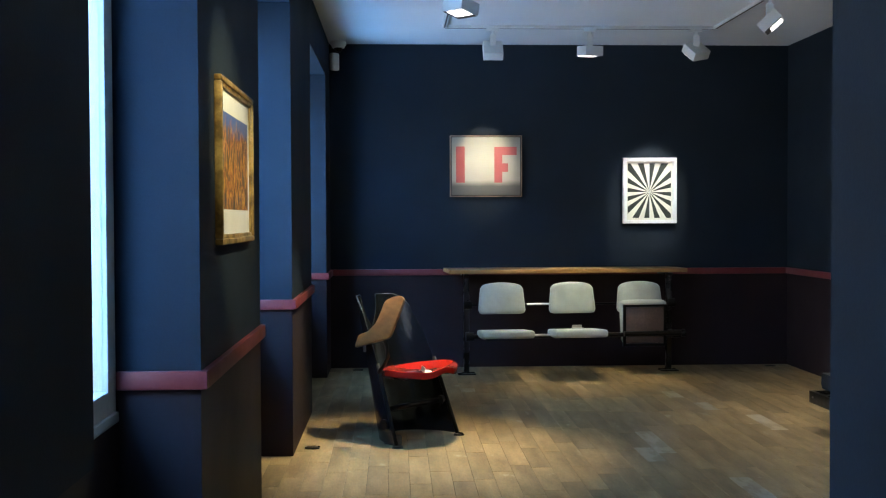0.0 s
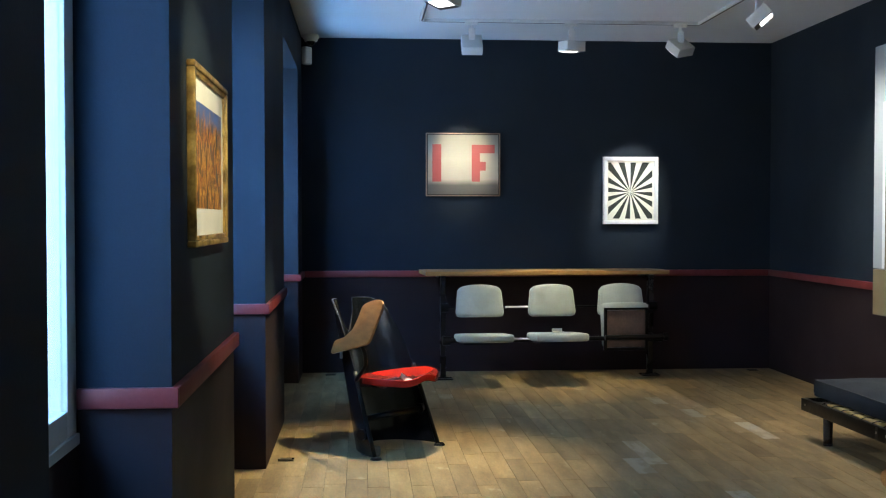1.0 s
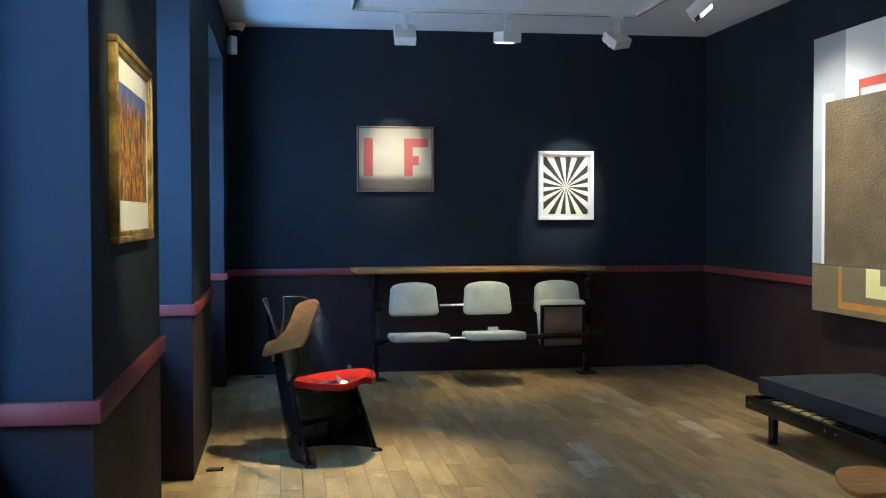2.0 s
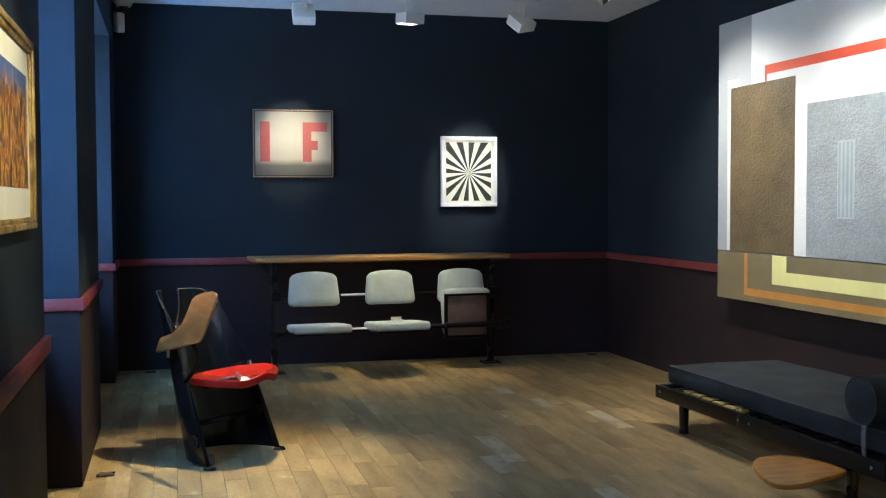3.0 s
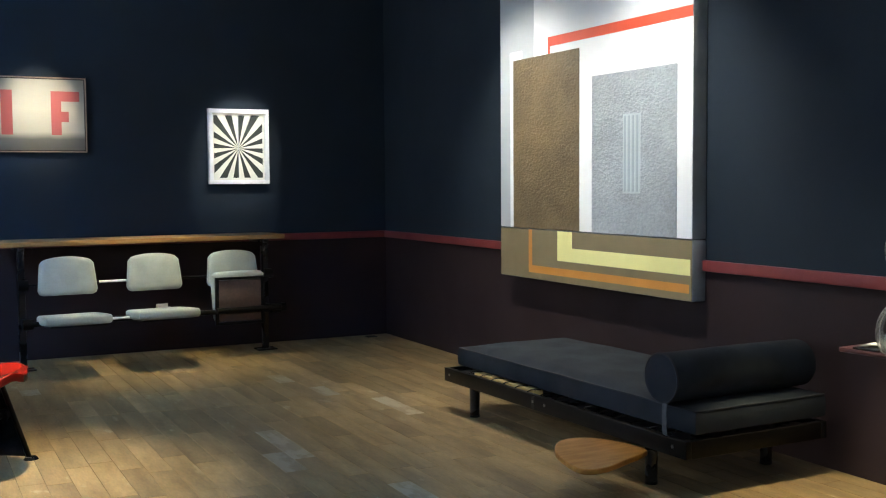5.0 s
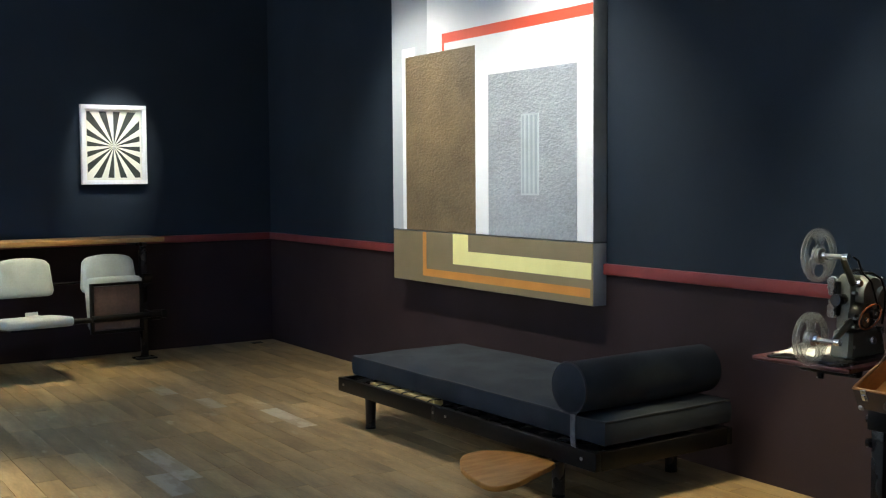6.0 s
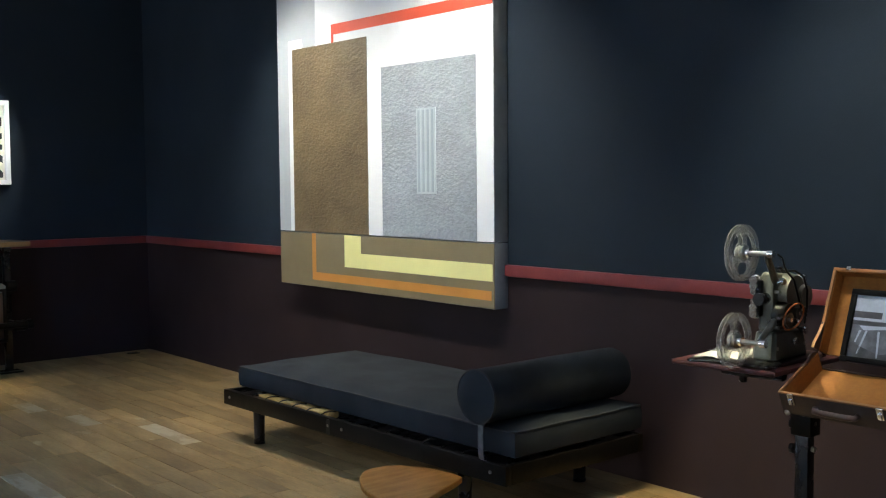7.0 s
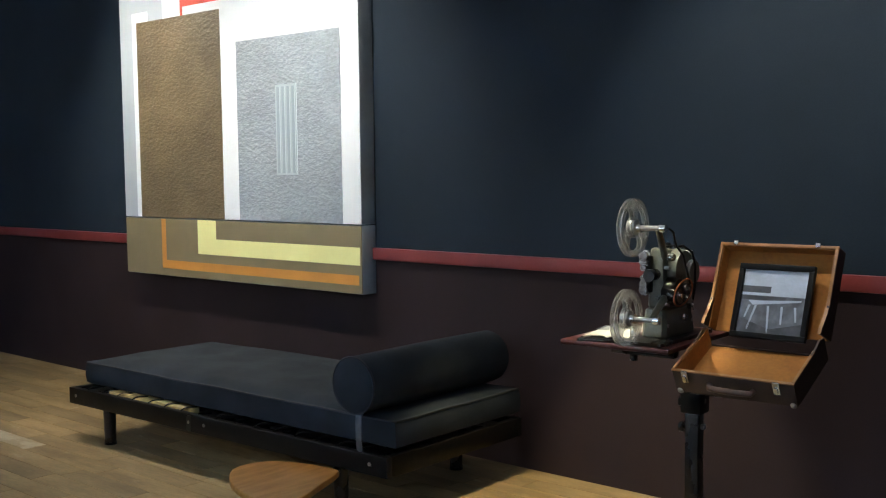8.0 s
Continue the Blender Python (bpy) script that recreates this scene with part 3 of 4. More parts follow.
# dome camera and small speaker in the corner
t = thing("dome_camera", pose(-3.955, -0.13, H), "small white dome camera under the ceiling", "camera")
bm = B()
rod(bm, (0, 0, 0), (0, 0, -0.03), 0.068, n=28)
rod(bm, (0, 0, -0.03), (0, 0, -0.055), 0.062, 0.052, n=28)
part("base", bm, M["white"], t)
bm = B()
bmesh.ops.create_uvsphere(bm, u_segments=24, v_segments=12, radius=0.038, matrix=Matrix.Translation((0, 0, -0.052)))
part("lens_dome", bm, M["black"], t, "black dome")
t = thing("motion_sensor", pose(-4.0, -0.06, 2.66), "slim white sensor box fixed in the corner", "sensor")
bm = B()
box(bm, (-0.028, -0.03, -0.075), (0.028, 0.05, 0.075), 0.014, segs=3)
bm.transform(pose(0, 0, 0, 0, 0, -40))
part("housing", bm, M["white"], t)

# floor sockets
for x, y in ((-3.95, -3.335), (-0.195, -0.13), (-3.80, -0.15)):
    t = thing("floor_socket", pose(x, y, 0.002), "small black socket plate in the floorboards", "socket", "floor sockets")
    bm = B()
    box(bm, (-0.042, -0.035, 0), (0.042, 0.035, 0.005), 0.0015)
    part("plate", bm, M["black"], t)
    bm = B()
    box(bm, (-0.03, -0.022, 0.005), (0.03, 0.022, 0.0065), 0.0005)
    part("lid", bm, M["frame_dark"], t)

# ---- tip-up bench with a shelf behind ----
bench = thing("tip_up_bench", Matrix.Translation((-2.885, -0.46, 0)) @ pose(0, 0, 0, 0, 0, 4.0), "three grey-green tip-up seats on black steel with an oak shelf", "bench")
L = 1.74
TUBE_Y = {0.335: -0.20, 0.585: -0.062}
for x in (0.0, L):
    bm = B()
    box(bm, (x - 0.022, -0.022, 0.012), (x + 0.022, 0.022, 0.835), 0.004)
    post = part("post", bm, M["black"], bench)
    bm = B()
    box(bm, (x - 0.075, -0.055, 0), (x + 0.075, 0.055, 0.012), 0.003)
    part("foot_plate", bm, M["black"], post)
    for z in (0.335, 0.585):
        bm = B()
        y = TUBE_Y[z]
        rod(bm, (x - 0.032, y, z), (x + 0.032, y, z), 0.036, n=20)
        box(bm, (x - 0.014, y, z - 0.022), (x + 0.014, 0.0, z + 0.022), 0.004)
        part("bracket", bm, M["black_worn"], post)
    bm = B()
    box(bm, (x - 0.02, -0.05, 0.815), (x + 0.02, 0.26, 0.840), 0.003)
    part("shelf_bracket", bm, M["black"], post)
bm = B()
prism(bm, [(-0.145, -0.035), (L + 0.155, -0.035), (L + 0.155, 0.22), (L + 0.09, 0.312), (-0.145, 0.425)], 0.841, 0.875, 0.005)
part("shelf", bm, M["oak_top"], bench, "honey oak shelf board")
bm = B()
rod(bm, (-0.03, -0.20, 0.335), (L + 0.06, -0.20, 0.335), 0.019, n=20)
part("lower_tube", bm, M["black_worn"], bench)
bm = B()
rod(bm, (-0.03, -0.062, 0.585), (L + 0.02, -0.062, 0.585), 0.009, n=14)
part("upper_tube", bm, M["black_worn"], bench)
for x0, x1 in ((0.50, 0.74),):
    for z, r, y in ((0.343, 0.008, -0.222), (0.586, 0.0098, -0.062)):
        bm = B()
        rod(bm, (x0, y, z), (x1, y, z), r, n=14)
        part("bright_bar", bm, M["bright_rod"], bench, "bare bright steel rod")


def cushion(bm, w0, w1, h, t, crown=0.03, n=16):
    """A padded panel: width w0 at the foot, w1 near the top, arched top, in x-z, front to -y."""
    r = 0.035
    left = [(-w0 / 2 + r, 0.0), (-w0 / 2 + 0.3 * r, 0.3 * r), (-w0 / 2, r)]
    top = []
    for k in range(n + 1):
        u = -1 + 2 * k / n
        top.append((u * w1 / 2, h - crown * abs(u) ** 2.2 - 0.020 * max(0, abs(u) - 0.86) / 0.14))
    right = [(-x, z) for x, z in left[::-1]]
    outline = left + top + right
    layers = []
    for y, s in ((t / 2, 0.94), (t / 2 - 0.006, 0.985), (0, 1.0), (-t / 2 + 0.012, 0.985), (-t / 2 + 0.003, 0.94), (-t / 2 - 0.004, 0.80), (-t / 2 - 0.008, 0.4)):
        cz = h / 2
        layers.append([bm.verts.new((x * s, y, cz + (z - cz) * s)) for x, z in outline])
    m = len(outline)
    for a, b in zip(layers, layers[1:]):
        for j in range(m):
            bm.faces.new((a[j], a[(j + 1) % m], b[(j + 1) % m], b[j]))
    bm.faces.new(layers[0][::-1])
    bm.faces.new(layers[-1])
    bmesh.ops.recalc_face_normals(bm, faces=bm.faces)
    return bm


for i, xc in enumerate((0.300, 0.895, 1.475)):
    bm = B()
    cushion(bm, 0.398, 0.362, 0.264, 0.045, 0.030)
    bm.transform(pose(xc - 0.014, -0.095, 0.510, -8))
    back = part("backrest", bm, M["vinyl"], bench, "padded grey-green vinyl back")
    for s in (-0.09, 0.09):
        bm = B()
        box(bm, (xc + s - 0.012, -0.078, 0.56), (xc + s + 0.012, -0.054, 0.62), 0.003)
        part("clip", bm, M["black"], back)
    if i < 2:
        bm = B()
        w = 0.209
        pts = []
        for k in range(9):
            a = -1 + 2 * k / 8
            pts.append((a * w, -0.42 + 0.03 * a * a))
        pts += [(w + 0.004, -0.2), (w - 0.01, 0.01), (-w + 0.01, 0.01), (-w - 0.004, -0.2)]
        prism(bm, pts, -0.040, 0.022, 0.020, 4)
        bm.transform(pose(xc - 0.024, -0.100, 0.360, -4))
        seat = part("seat", bm, M["vinyl"], bench, "padded grey-green vinyl seat folded down")
        bm = B()
        prism(bm, [(x * 0.85, y * 0.9) for x, y in pts], -0.052, -0.038)
        bm.transform(pose(xc - 0.024, -0.100, 0.360, -4))
        part("seat_base", bm, M["black_worn"], seat)
    else:
        bm = B()
        cushion(bm, 0.362, 0.408, 0.37, 0.030, 0.008)
        bm.transform(pose(xc - 0.014, -0.160, 0.256, 3))
        seat = part("seat", bm, M["vinyl"], bench, "padded grey-green vinyl seat tipped up")
        bm = B()
        box(bm, (xc - 0.170, -0.205, 0.262), (xc + 0.160, -0.186, 0.560), 0.004)
        bm.transform(pose(0, 0, 0))
        part("underside", bm, M["ply"], seat, "worn brown plywood underside")
        for p, q in (((xc - 0.185, -0.216, 0.565), (xc + 0.175, -0.19, 0.583)), ((xc - 0.185, -0.216, 0.235), (xc + 0.175, -0.19, 0.258)), ((xc - 0.190, -0.218, 0.235), (xc - 0.166, -0.186, 0.583)), ((xc + 0.156, -0.218, 0.235), (xc + 0.180, -0.186, 0.583))):
            bm = B()
            box(bm, p, q, 0.004)
            part("seat_frame_bar", bm, M["black_worn"], seat)
        bm = B()
        rod(bm, (xc - 0.19, -0.236, 0.345), (L + 0.06, -0.236, 0.345), 0.021, n=18)
        rod(bm, (L + 0.03, -0.236, 0.345), (L + 0.065, -0.236, 0.345), 0.032, n=18)
        rod(bm, (L + 0.035, -0.236, 0.345), (L + 0.035, -0.05, 0.335), 0.016, n=12)
        part("hinge_tube", bm, M["black_worn"], seat)
card = thing("paper_card", bench.matrix_world @ pose(0.880, -0.30, 0.405, -4, 0, 6), "small white card lying on the bench seat", "card")
bm = B()
box(bm, (-0.042, -0.03, 0), (0.042, 0.03, 0.003))
box(bm, (-0.042, 0.026, 0), (0.042, 0.03, 0.026))
part("folded_sheet", bm, M["paper"], card)

# ---- tablet chair ----
# local x across the chair, -y forwards
chair = thing("tablet_chair", Matrix.Translation((-3.29, -3.168, 0)) @ pose(0, 0, 0, 0, 0, 43.8), "black shell chair with a glossy red seat and wooden tablet", "chair")


def shell_point(s, z):
    a = s * math.pi / 2
    wide = 0.255 - 0.035 * z
    return Vector((wide * math.sin(a), 0.31 * math.cos(a) + 0.26 * z, z))


def reach(z):
    """How far round the shell goes at the height z."""
    return 1.0 - 0.12 * min(z, 0.42) / 0.42 - (0.27 * ((z - 0.42) / 0.40) ** 1.7 if z > 0.42 else 0)


def crest(u):
    """The top edge: two rounded lobes with a notch between."""
    a = abs(u)
    z = 0.835
    if a < 0.30:
        z -= 0.20 * (1 - a / 0.30) ** 0.7
    if a > 0.72:
        z -= 0.075 * (1 - math.sqrt(max(0, 1 - ((a - 0.72) / 0.28) ** 2)))
    return z


bm = B()
grid = []
for k in range(41):
    v = k / 40
    row = []
    for j in range(57):
        u = math.sin((-1 + 2 * j / 56) * math.pi / 2)
        z = 0.012 + v * (crest(u) - 0.012)
        row.append(shell_point(u * reach(z), z))
    grid.append(row)
sheet(bm, grid, 0.006)
part("shell", bm, M["shell"], chair, "bent black lacquered sheet forming back and base")
# highlight along the crest, put in as a thin paler pipe
bm = B()
rim_line = []
for j in range(113):
    u = math.sin((-1 + 2 * j / 112) * math.pi / 2)
    z = crest(u)
    rim_line.append(shell_point(u * reach(z), z))
pipe(bm, rim_line, 0.0042, 8)
part("crest_edge", bm, M["rim"], chair, "bright edge of the sheet with a painted highlight")
for sgn in (-1, 1):
    bm = B()
    pipe(bm, [shell_point(sgn * reach(z), z) + Vector((0, -0.006, 0)) for z in (0.012, 0.1, 0.2, 0.3, 0.4, 0.46)], 0.012)
    leg = part("leg", bm, M["black_worn"], chair)
    p = shell_point(sgn, 0.0)
    bm = B()
    rod(bm, (p.x, p.y - 0.012, 0), (p.x, p.y - 0.012, 0.012), 0.034, 0.026, n=20)
    part("foot", bm, M["black"], leg)
bm = B()
pipe(bm, [shell_point(-0.86, 0.20) + Vector((0.012, 0, 0)), shell_point(0.86, 0.20) - Vector((0.012, 0, 0))], 0.016)
part("cross_tube", bm, M["black_worn"], chair)
bm = B()
rod(bm, shell_point(0.88, 0.20) + Vector((-0.006, 0, 0)), shell_point(0.88, 0.20) + Vector((-0.03, 0.0, 0)), 0.032, n=20)
part("tube_collar", bm, M["black"], chair)
bm = B()
rod(bm, (-0.262, 0.10, 0.12), (-0.225, 0.10, 0.12), 0.03, n=20)
part("side_knob", bm, M["black"], chair)
bm = B()
box(bm, (-0.235, 0.03, 0), (-0.175, 0.13, 0.055), 0.008)
part("pivot_block", bm, M["concrete"], chair, "grey cast block")
# moulded seat: two thigh hollows, a raised pommel between them and a rolled rim
def seat_point(r, a, drop=0.0):
    x = 0.226 * r * math.cos(a) * (1 + 0.05 * math.cos(2 * a))
    y = 0.06 + 0.21 * r * math.sin(a)
    fore = max(0, -math.sin(a)) * r
    z = 0.406 + 0.006 * x + 0.014 * max(0, x / 0.222) ** 2 - 0.010 * max(0, -x / 0.222) ** 2 * fore + 0.034 * r ** 3 - 0.022 * (1 - r)
    z += 0.016 * fore * math.exp(-(x / 0.05) ** 2) - 0.011 * fore * r * math.exp(-((abs(x) - 0.125) / 0.055) ** 2)
    z -= 0.014 * max(0, math.sin(a)) * r ** 2
    return (x, y, z - drop)


bm = B()
SEG = 64
hub_top, hub_low = bm.verts.new(seat_point(0, 0)), bm.verts.new(seat_point(0, 0, 0.006))
profile = [(k / 18, 0.0) for k in range(1, 18)] + [(0.975, 0.001), (1.0, 0.006), (1.008, 0.014), (1.004, 0.040), (0.992, 0.041), (0.985, 0.016)] + [(k / 9, 0.007) for k in range(8, 0, -1)]
loops = [[bm.verts.new(seat_point(r, 2 * math.pi * j / SEG, d)) for j in range(SEG)] for r, d in profile]
for j in range(SEG):
    k = (j + 1) % SEG
    bm.faces.new((hub_top, loops[0][j], loops[0][k]))
    bm.faces.new((hub_low, loops[-1][k], loops[-1][j]))
    for p, q in zip(loops, loops[1:]):
        bm.faces.new((p[j], q[j], q[k], p[k]))
bmesh.ops.recalc_face_normals(bm, faces=bm.faces)
part("seat", bm, M["red"], chair, "glossy red moulded seat")
bm = B()
box(bm, (-0.19, 0.0, 0.375), (-0.16, 0.22, 0.405), 0.004)
box(bm, (0.16, 0.0, 0.375), (0.19, 0.22, 0.405), 0.004)
box(bm, (-0.16, 0.09, 0.378), (0.16, 0.12, 0.402), 0.004)
part("seat_bracket", bm, M["black"], chair)
# writing tablet, turned up
# it hangs steeply beside the seat: local x forwards along its lower edge, y up the board
across = Vector((-0.868, -0.372, 0.330)).normalized()
along = Vector((0, 0, 1)).cross(across).normalized()
TAB = Matrix.Translation((-3.704, -3.123, 0.547)) @ Matrix((along, across.cross(along), across)).transposed().to_4x4()
to_chair = chair.matrix_world.inverted() @ TAB
bm = B()
outline = [(0.000, 0.000), (0.405, 0.096), (0.424, 0.108), (0.434, 0.130), (0.461, 0.295), (0.455, 0.325), (0.430, 0.340), (0.390, 0.344), (0.310, 0.332), (0.235, 0.310), (0.208, 0.290), (0.196, 0.215), (0.178, 0.162), (0.106, 0.110), (-0.004, 0.078), (-0.018, 0.066), (-0.022, 0.014), (-0.014, 0.002)]
prism(bm, outline, -0.007, 0.007, 0.003)
bm.transform(to_chair)
tab = part("writing_tablet", bm, M["tablet"], chair, "varnished brown wooden tablet turned up")
arm = [(-3.545, -3.40, 0.625), (-3.525, -3.39, 0.585), (-3.520, -3.37, 0.52), (-3.540, -3.33, 0.475), (-3.575, -3.28, 0.42)]
inv = chair.matrix_world.inverted()
bm = B()
pipe(bm, [inv @ Vector(p) for p in arm], 0.011, 12)
part("tablet_arm", bm, M["black_worn"], chair, "bent black tablet arm")
bm = B()
rod(bm, inv @ Vector((-3.655, -3.19, 0.530)), inv @ Vector((-3.655, -3.19, 0.572)), 0.008)
part("tablet_stop", bm, M["steel"], tab)
card = thing("paper_card", chair.matrix_world @ pose(-0.03, -0.03, 0.412, 6, -6, 60), "small folded white card lying on the red seat", "card")
bm = B()
box(bm, (-0.04, -0.028, 0), (0.04, 0.028, 0.0025))
box(bm, (-0.04, 0.0255, 0), (0.04, 0.028, 0.028))
part("folded_sheet", bm, M["paper"], card)

# ---- daybed ----
# local x runs along the daybed towards the doorway, y into the wall
daybed = thing("daybed", Matrix.Translation((-0.935, -2.945, 0)) @ pose(0, 0, 0, 0, 0, -88.4), "black steel daybed with a charcoal mattress and a bolster", "daybed")
DL, DW = 2.0, 0.77
for name, a, b in (("front_rail", (0, 0, 0.165), (DL, 0.03, 0.238)), ("back_rail", (0, DW - 0.03, 0.165), (DL, DW, 0.238)), ("end_rail", (0, 0.03, 0.165), (0.03, DW - 0.03, 0.238)), ("end_rail", (DL - 0.03, 0.03, 0.165), (DL, DW - 0.03, 0.238))):
    bm = B()
    box(bm, a, b, 0.004)
    part(name, bm, M["black_worn"], daybed, "chipped black steel rail")
for x, y in ((0.24, 0.055), (1.72, 0.055), (0.24, DW - 0.07), (1.72, DW - 0.07)):
    bm = B()
    rod(bm, (x, y, 0.012), (x, y, 0.17), 0.025, 0.029, n=24)
    leg = part("leg", bm, M["black"], daybed)
    bm = B()
    rod(bm, (x, y, 0), (x, y, 0.012), 0.027, n=24)
    part("foot", bm, M["black_worn"], leg)
bm = B()
box(bm, (0.03, 0.03, 0.205), (DL - 0.03, DW - 0.03, 0.215))
part("base_panel", bm, M["black"], daybed)
bm = B()
box(bm, (0.28, 0.0305, 0.216), (0.86, 0.085, 0.2475), 0.002)
part("edge_slat", bm, M["slat"], daybed, "pale yellow slat showing under the mattress")
for k in range(16):
    x = 0.14 + k * 0.115
    bm = B()
    pipe(bm, [(x, 0.012, 0.240), (x + 0.01, 0.026, 0.250), (x + 0.02, 0.045, 0.252), (x + 0.035, 0.068, 0.250)], 0.003, 6)
    part("hook", bm, M["black_worn"], daybed)
for x in (0.06, 0.90, 1.00, 1.92):
    bm = B()
    rod(bm, (x, 0.001, 0.205), (x, -0.004, 0.205), 0.007, n=12)
    part("bolt", bm, M["steel"], daybed)
bm = B()
box(bm, (0.885, 0.002, 0.168), (0.915, -0.002, 0.232))
part("joint_plate", bm, M["black"], daybed)


def pad(x0, y0, z0, x1, y1, z1, crown, nx=40, ny=16):
    """A boxed cushion with a softly crowned top and rounded edges."""
    bm = B()
    rows = []
    for i in range(nx + 1):
        u = i / nx
        row = []
        for j in range(ny + 1):
            v = j / ny
            e = min(u * (x1 - x0), (1 - u) * (x1 - x0), v * (y1 - y0), (1 - v) * (y1 - y0))
            z = z1 - 0.010 + min(e / 0.03, 1) * 0.010 + crown * (1 - (2 * u - 1) ** 4) * (1 - (2 * v - 1) ** 4)
            z += 0.004 * noise.noise(Vector((u * 7, v * 4, 2.0)))
            row.append((x0 + u * (x1 - x0), y0 + v * (y1 - y0), z))
        rows.append(row)
    top = [[bm.verts.new(p) for p in r] for r in rows]
    for a, b in zip(top, top[1:]):
        for j in range(ny):
            bm.faces.new((a[j], a[j + 1], b[j + 1], b[j]))
    ring = [top[i][0] for i in range(nx + 1)] + [top[nx][j] for j in range(1, ny + 1)] + [top[i][ny] for i in range(nx - 1, -1, -1)] + [top[0][j] for j in range(ny - 1, 0, -1)]
    prev = ring
    cx, cy = (x0 + x1) / 2, (y0 + y1) / 2
    for f, out in ((0.25, 0.006), (0.6, 0.007), (0.92, 0.003), (1.0, -0.01)):
        new_ring = []
        for v in ring:
            dx, dy = (1 if v.co.x > x1 - 1e-4 else -1 if v.co.x < x0 + 1e-4 else 0), (1 if v.co.y > y1 - 1e-4 else -1 if v.co.y < y0 + 1e-4 else 0)
            new_ring.append(bm.verts.new((v.co.x + out * dx, v.co.y + out * dy, v.co.z + (z0 - v.co.z) * f)))
        for j in range(len(ring)):
            bm.faces.new((prev[j - 1], prev[j], new_ring[j], new_ring[j - 1]))
        prev = new_ring
    bm.faces.new(prev)
    bmesh.ops.recalc_face_normals(bm, faces=bm.faces)
    return bm, [v.co.copy() for v in ring]


bm, ring = pad(0.07, 0.056, 0.254, DL - 0.01, DW - 0.01, 0.362, 0.022)
mattress = part("mattress", bm, M["fabric"], daybed, "charcoal woven cloth mattress")
bm = B()
pipe(bm, [p + Vector((0, 0, -0.001)) for p in ring], 0.0045, 6, closed=True)
part("piping", bm, M["piping"], mattress)
# bolster
bm = B()
n = 40
rings = []
for y, r in ((-0.012, 0.0), (-0.012, 0.05), (-0.010, 0.085), (-0.004, 0.097), (0.004, 0.100), (0.2, 0.1015), (0.4, 0.103), (0.6, 0.1015), (DW - 0.02, 0.100), (DW - 0.012, 0.097), (DW - 0.006, 0.085), (DW - 0.004, 0.0)):
    rings.append([bm.verts.new((r * math.cos(2 * math.pi * k / n), y, r * math.sin(2 * math.pi * k / n))) for k in range(n)])
for a, b in zip(rings, rings[1:]):
    for k in range(n):
        bm.faces.new((a[k], a[(k + 1) % n], b[(k + 1) % n], b[k]))
bmesh.ops.remove_doubles(bm, verts=bm.verts, dist=0.0003)
bmesh.ops.recalc_face_normals(bm, faces=bm.faces)
BX, BZ = 1.850, 0.470
bolster = thing("bolster", daybed.matrix_world @ pose(BX, 0, BZ), "round charcoal cloth bolster lying on the mattress end", "bolster")
body = part("cover", bm, M["fabric"], bolster)
bm = B()
pipe(bm, [(0.099 * math.cos(a), -0.003, 0.099 * math.sin(a)) for a in (2 * math.pi * k / 40 for k in range(40))], 0.004, 6, closed=True)
part("piping", bm, M["piping"], body)
bm = B()
grid = [[(x, y, z) for x in (0.012, 0.040)] for y, z in ((0.012, -0.088), (-0.006, -0.100), (-0.008, -0.13), (-0.008, -0.19), (-0.004, -0.225), (0.012, -0.235))]
sheet(bm, grid, 0.003)
part("strap", bm, M["strap"], bolster, "grey webbing strap")
# swivel tablet at the front leg
bm = B()
inv = daybed.matrix_world.inverted()
ctrl = [Vector((-0.93, -4.73)), Vector((-0.955, -4.56)), Vector((-1.04, -4.43)), Vector((-1.18, -4.43)), Vector((-1.30, -4.58)), Vector((-1.36, -4.77)), Vector((-1.36, -4.89)), Vector((-1.26, -4.91)), Vector((-1.10, -4.84)), Vector((-0.97, -4.78))]
pts = []
m = len(ctrl)
for i in range(m):
    p0, p1, p2, p3 = ctrl[i - 1], ctrl[i], ctrl[(i + 1) % m], ctrl[(i + 2) % m]
    for k in range(5):
        t = k / 5
        pts.append(Vector((0.022, 0.012)) + Vector((-0.90, -4.71)) * 0.07 + 0.93 * 0.5 * (2 * p1 + (p2 - p0) * t + (2 * p0 - 5 * p1 + 4 * p2 - p3) * t * t + (3 * p1 - p0 - 3 * p2 + p3) * t ** 3))
prism(bm, [(p.x, p.y) for p in pts], 0.145, 0.168, 0.006, 3)
bm.transform(inv)
part("swivel_tablet", bm, M["tablet_floor"], daybed, "orange-brown wooden swivel tablet")
bm = B()
box(bm, (1.70, -0.10, 0.136), (1.74, 0.07, 0.144), 0.001)
part("tablet_bracket", bm, M["black"], daybed)

# ---- projector stand ----
# local x across to the right, y into the wall
STAND = Matrix.Translation((-0.70, -5.56, 0)) @ pose(0, 0, 0, 0, 0, -86.0)
stand = thing("projector_stand", STAND, "black telescopic stand with a dark red shelf and a case tray", "stand")
SZ = 0.682
bm = B()
box(bm, (-0.022, 0.0, SZ - 0.016), (0.345, 0.46, SZ), 0.004)
part("shelf", bm, M["mahogany"], stand, "dark red mahogany shelf board")
bm = B()
box(bm, (0.13, 0.05, SZ - 0.036), (0.34, 0.085, SZ - 0.016), 0.003)
part("shelf_bearer", bm, M["black"], stand)
for x in (0.20,):
    bm = B()
    rod(bm, (x, 0.065, SZ - 0.055), (x, 0.065, SZ - 0.034), 0.012, n=14)
    part("shelf_knob", bm, M["black"], stand)
PX, PY = 0.325, 0.22
bm = B()
box(bm, (PX - 0.022, PY - 0.022, 0.02), (PX + 0.022, PY + 0.022, 0.47), 0.003)
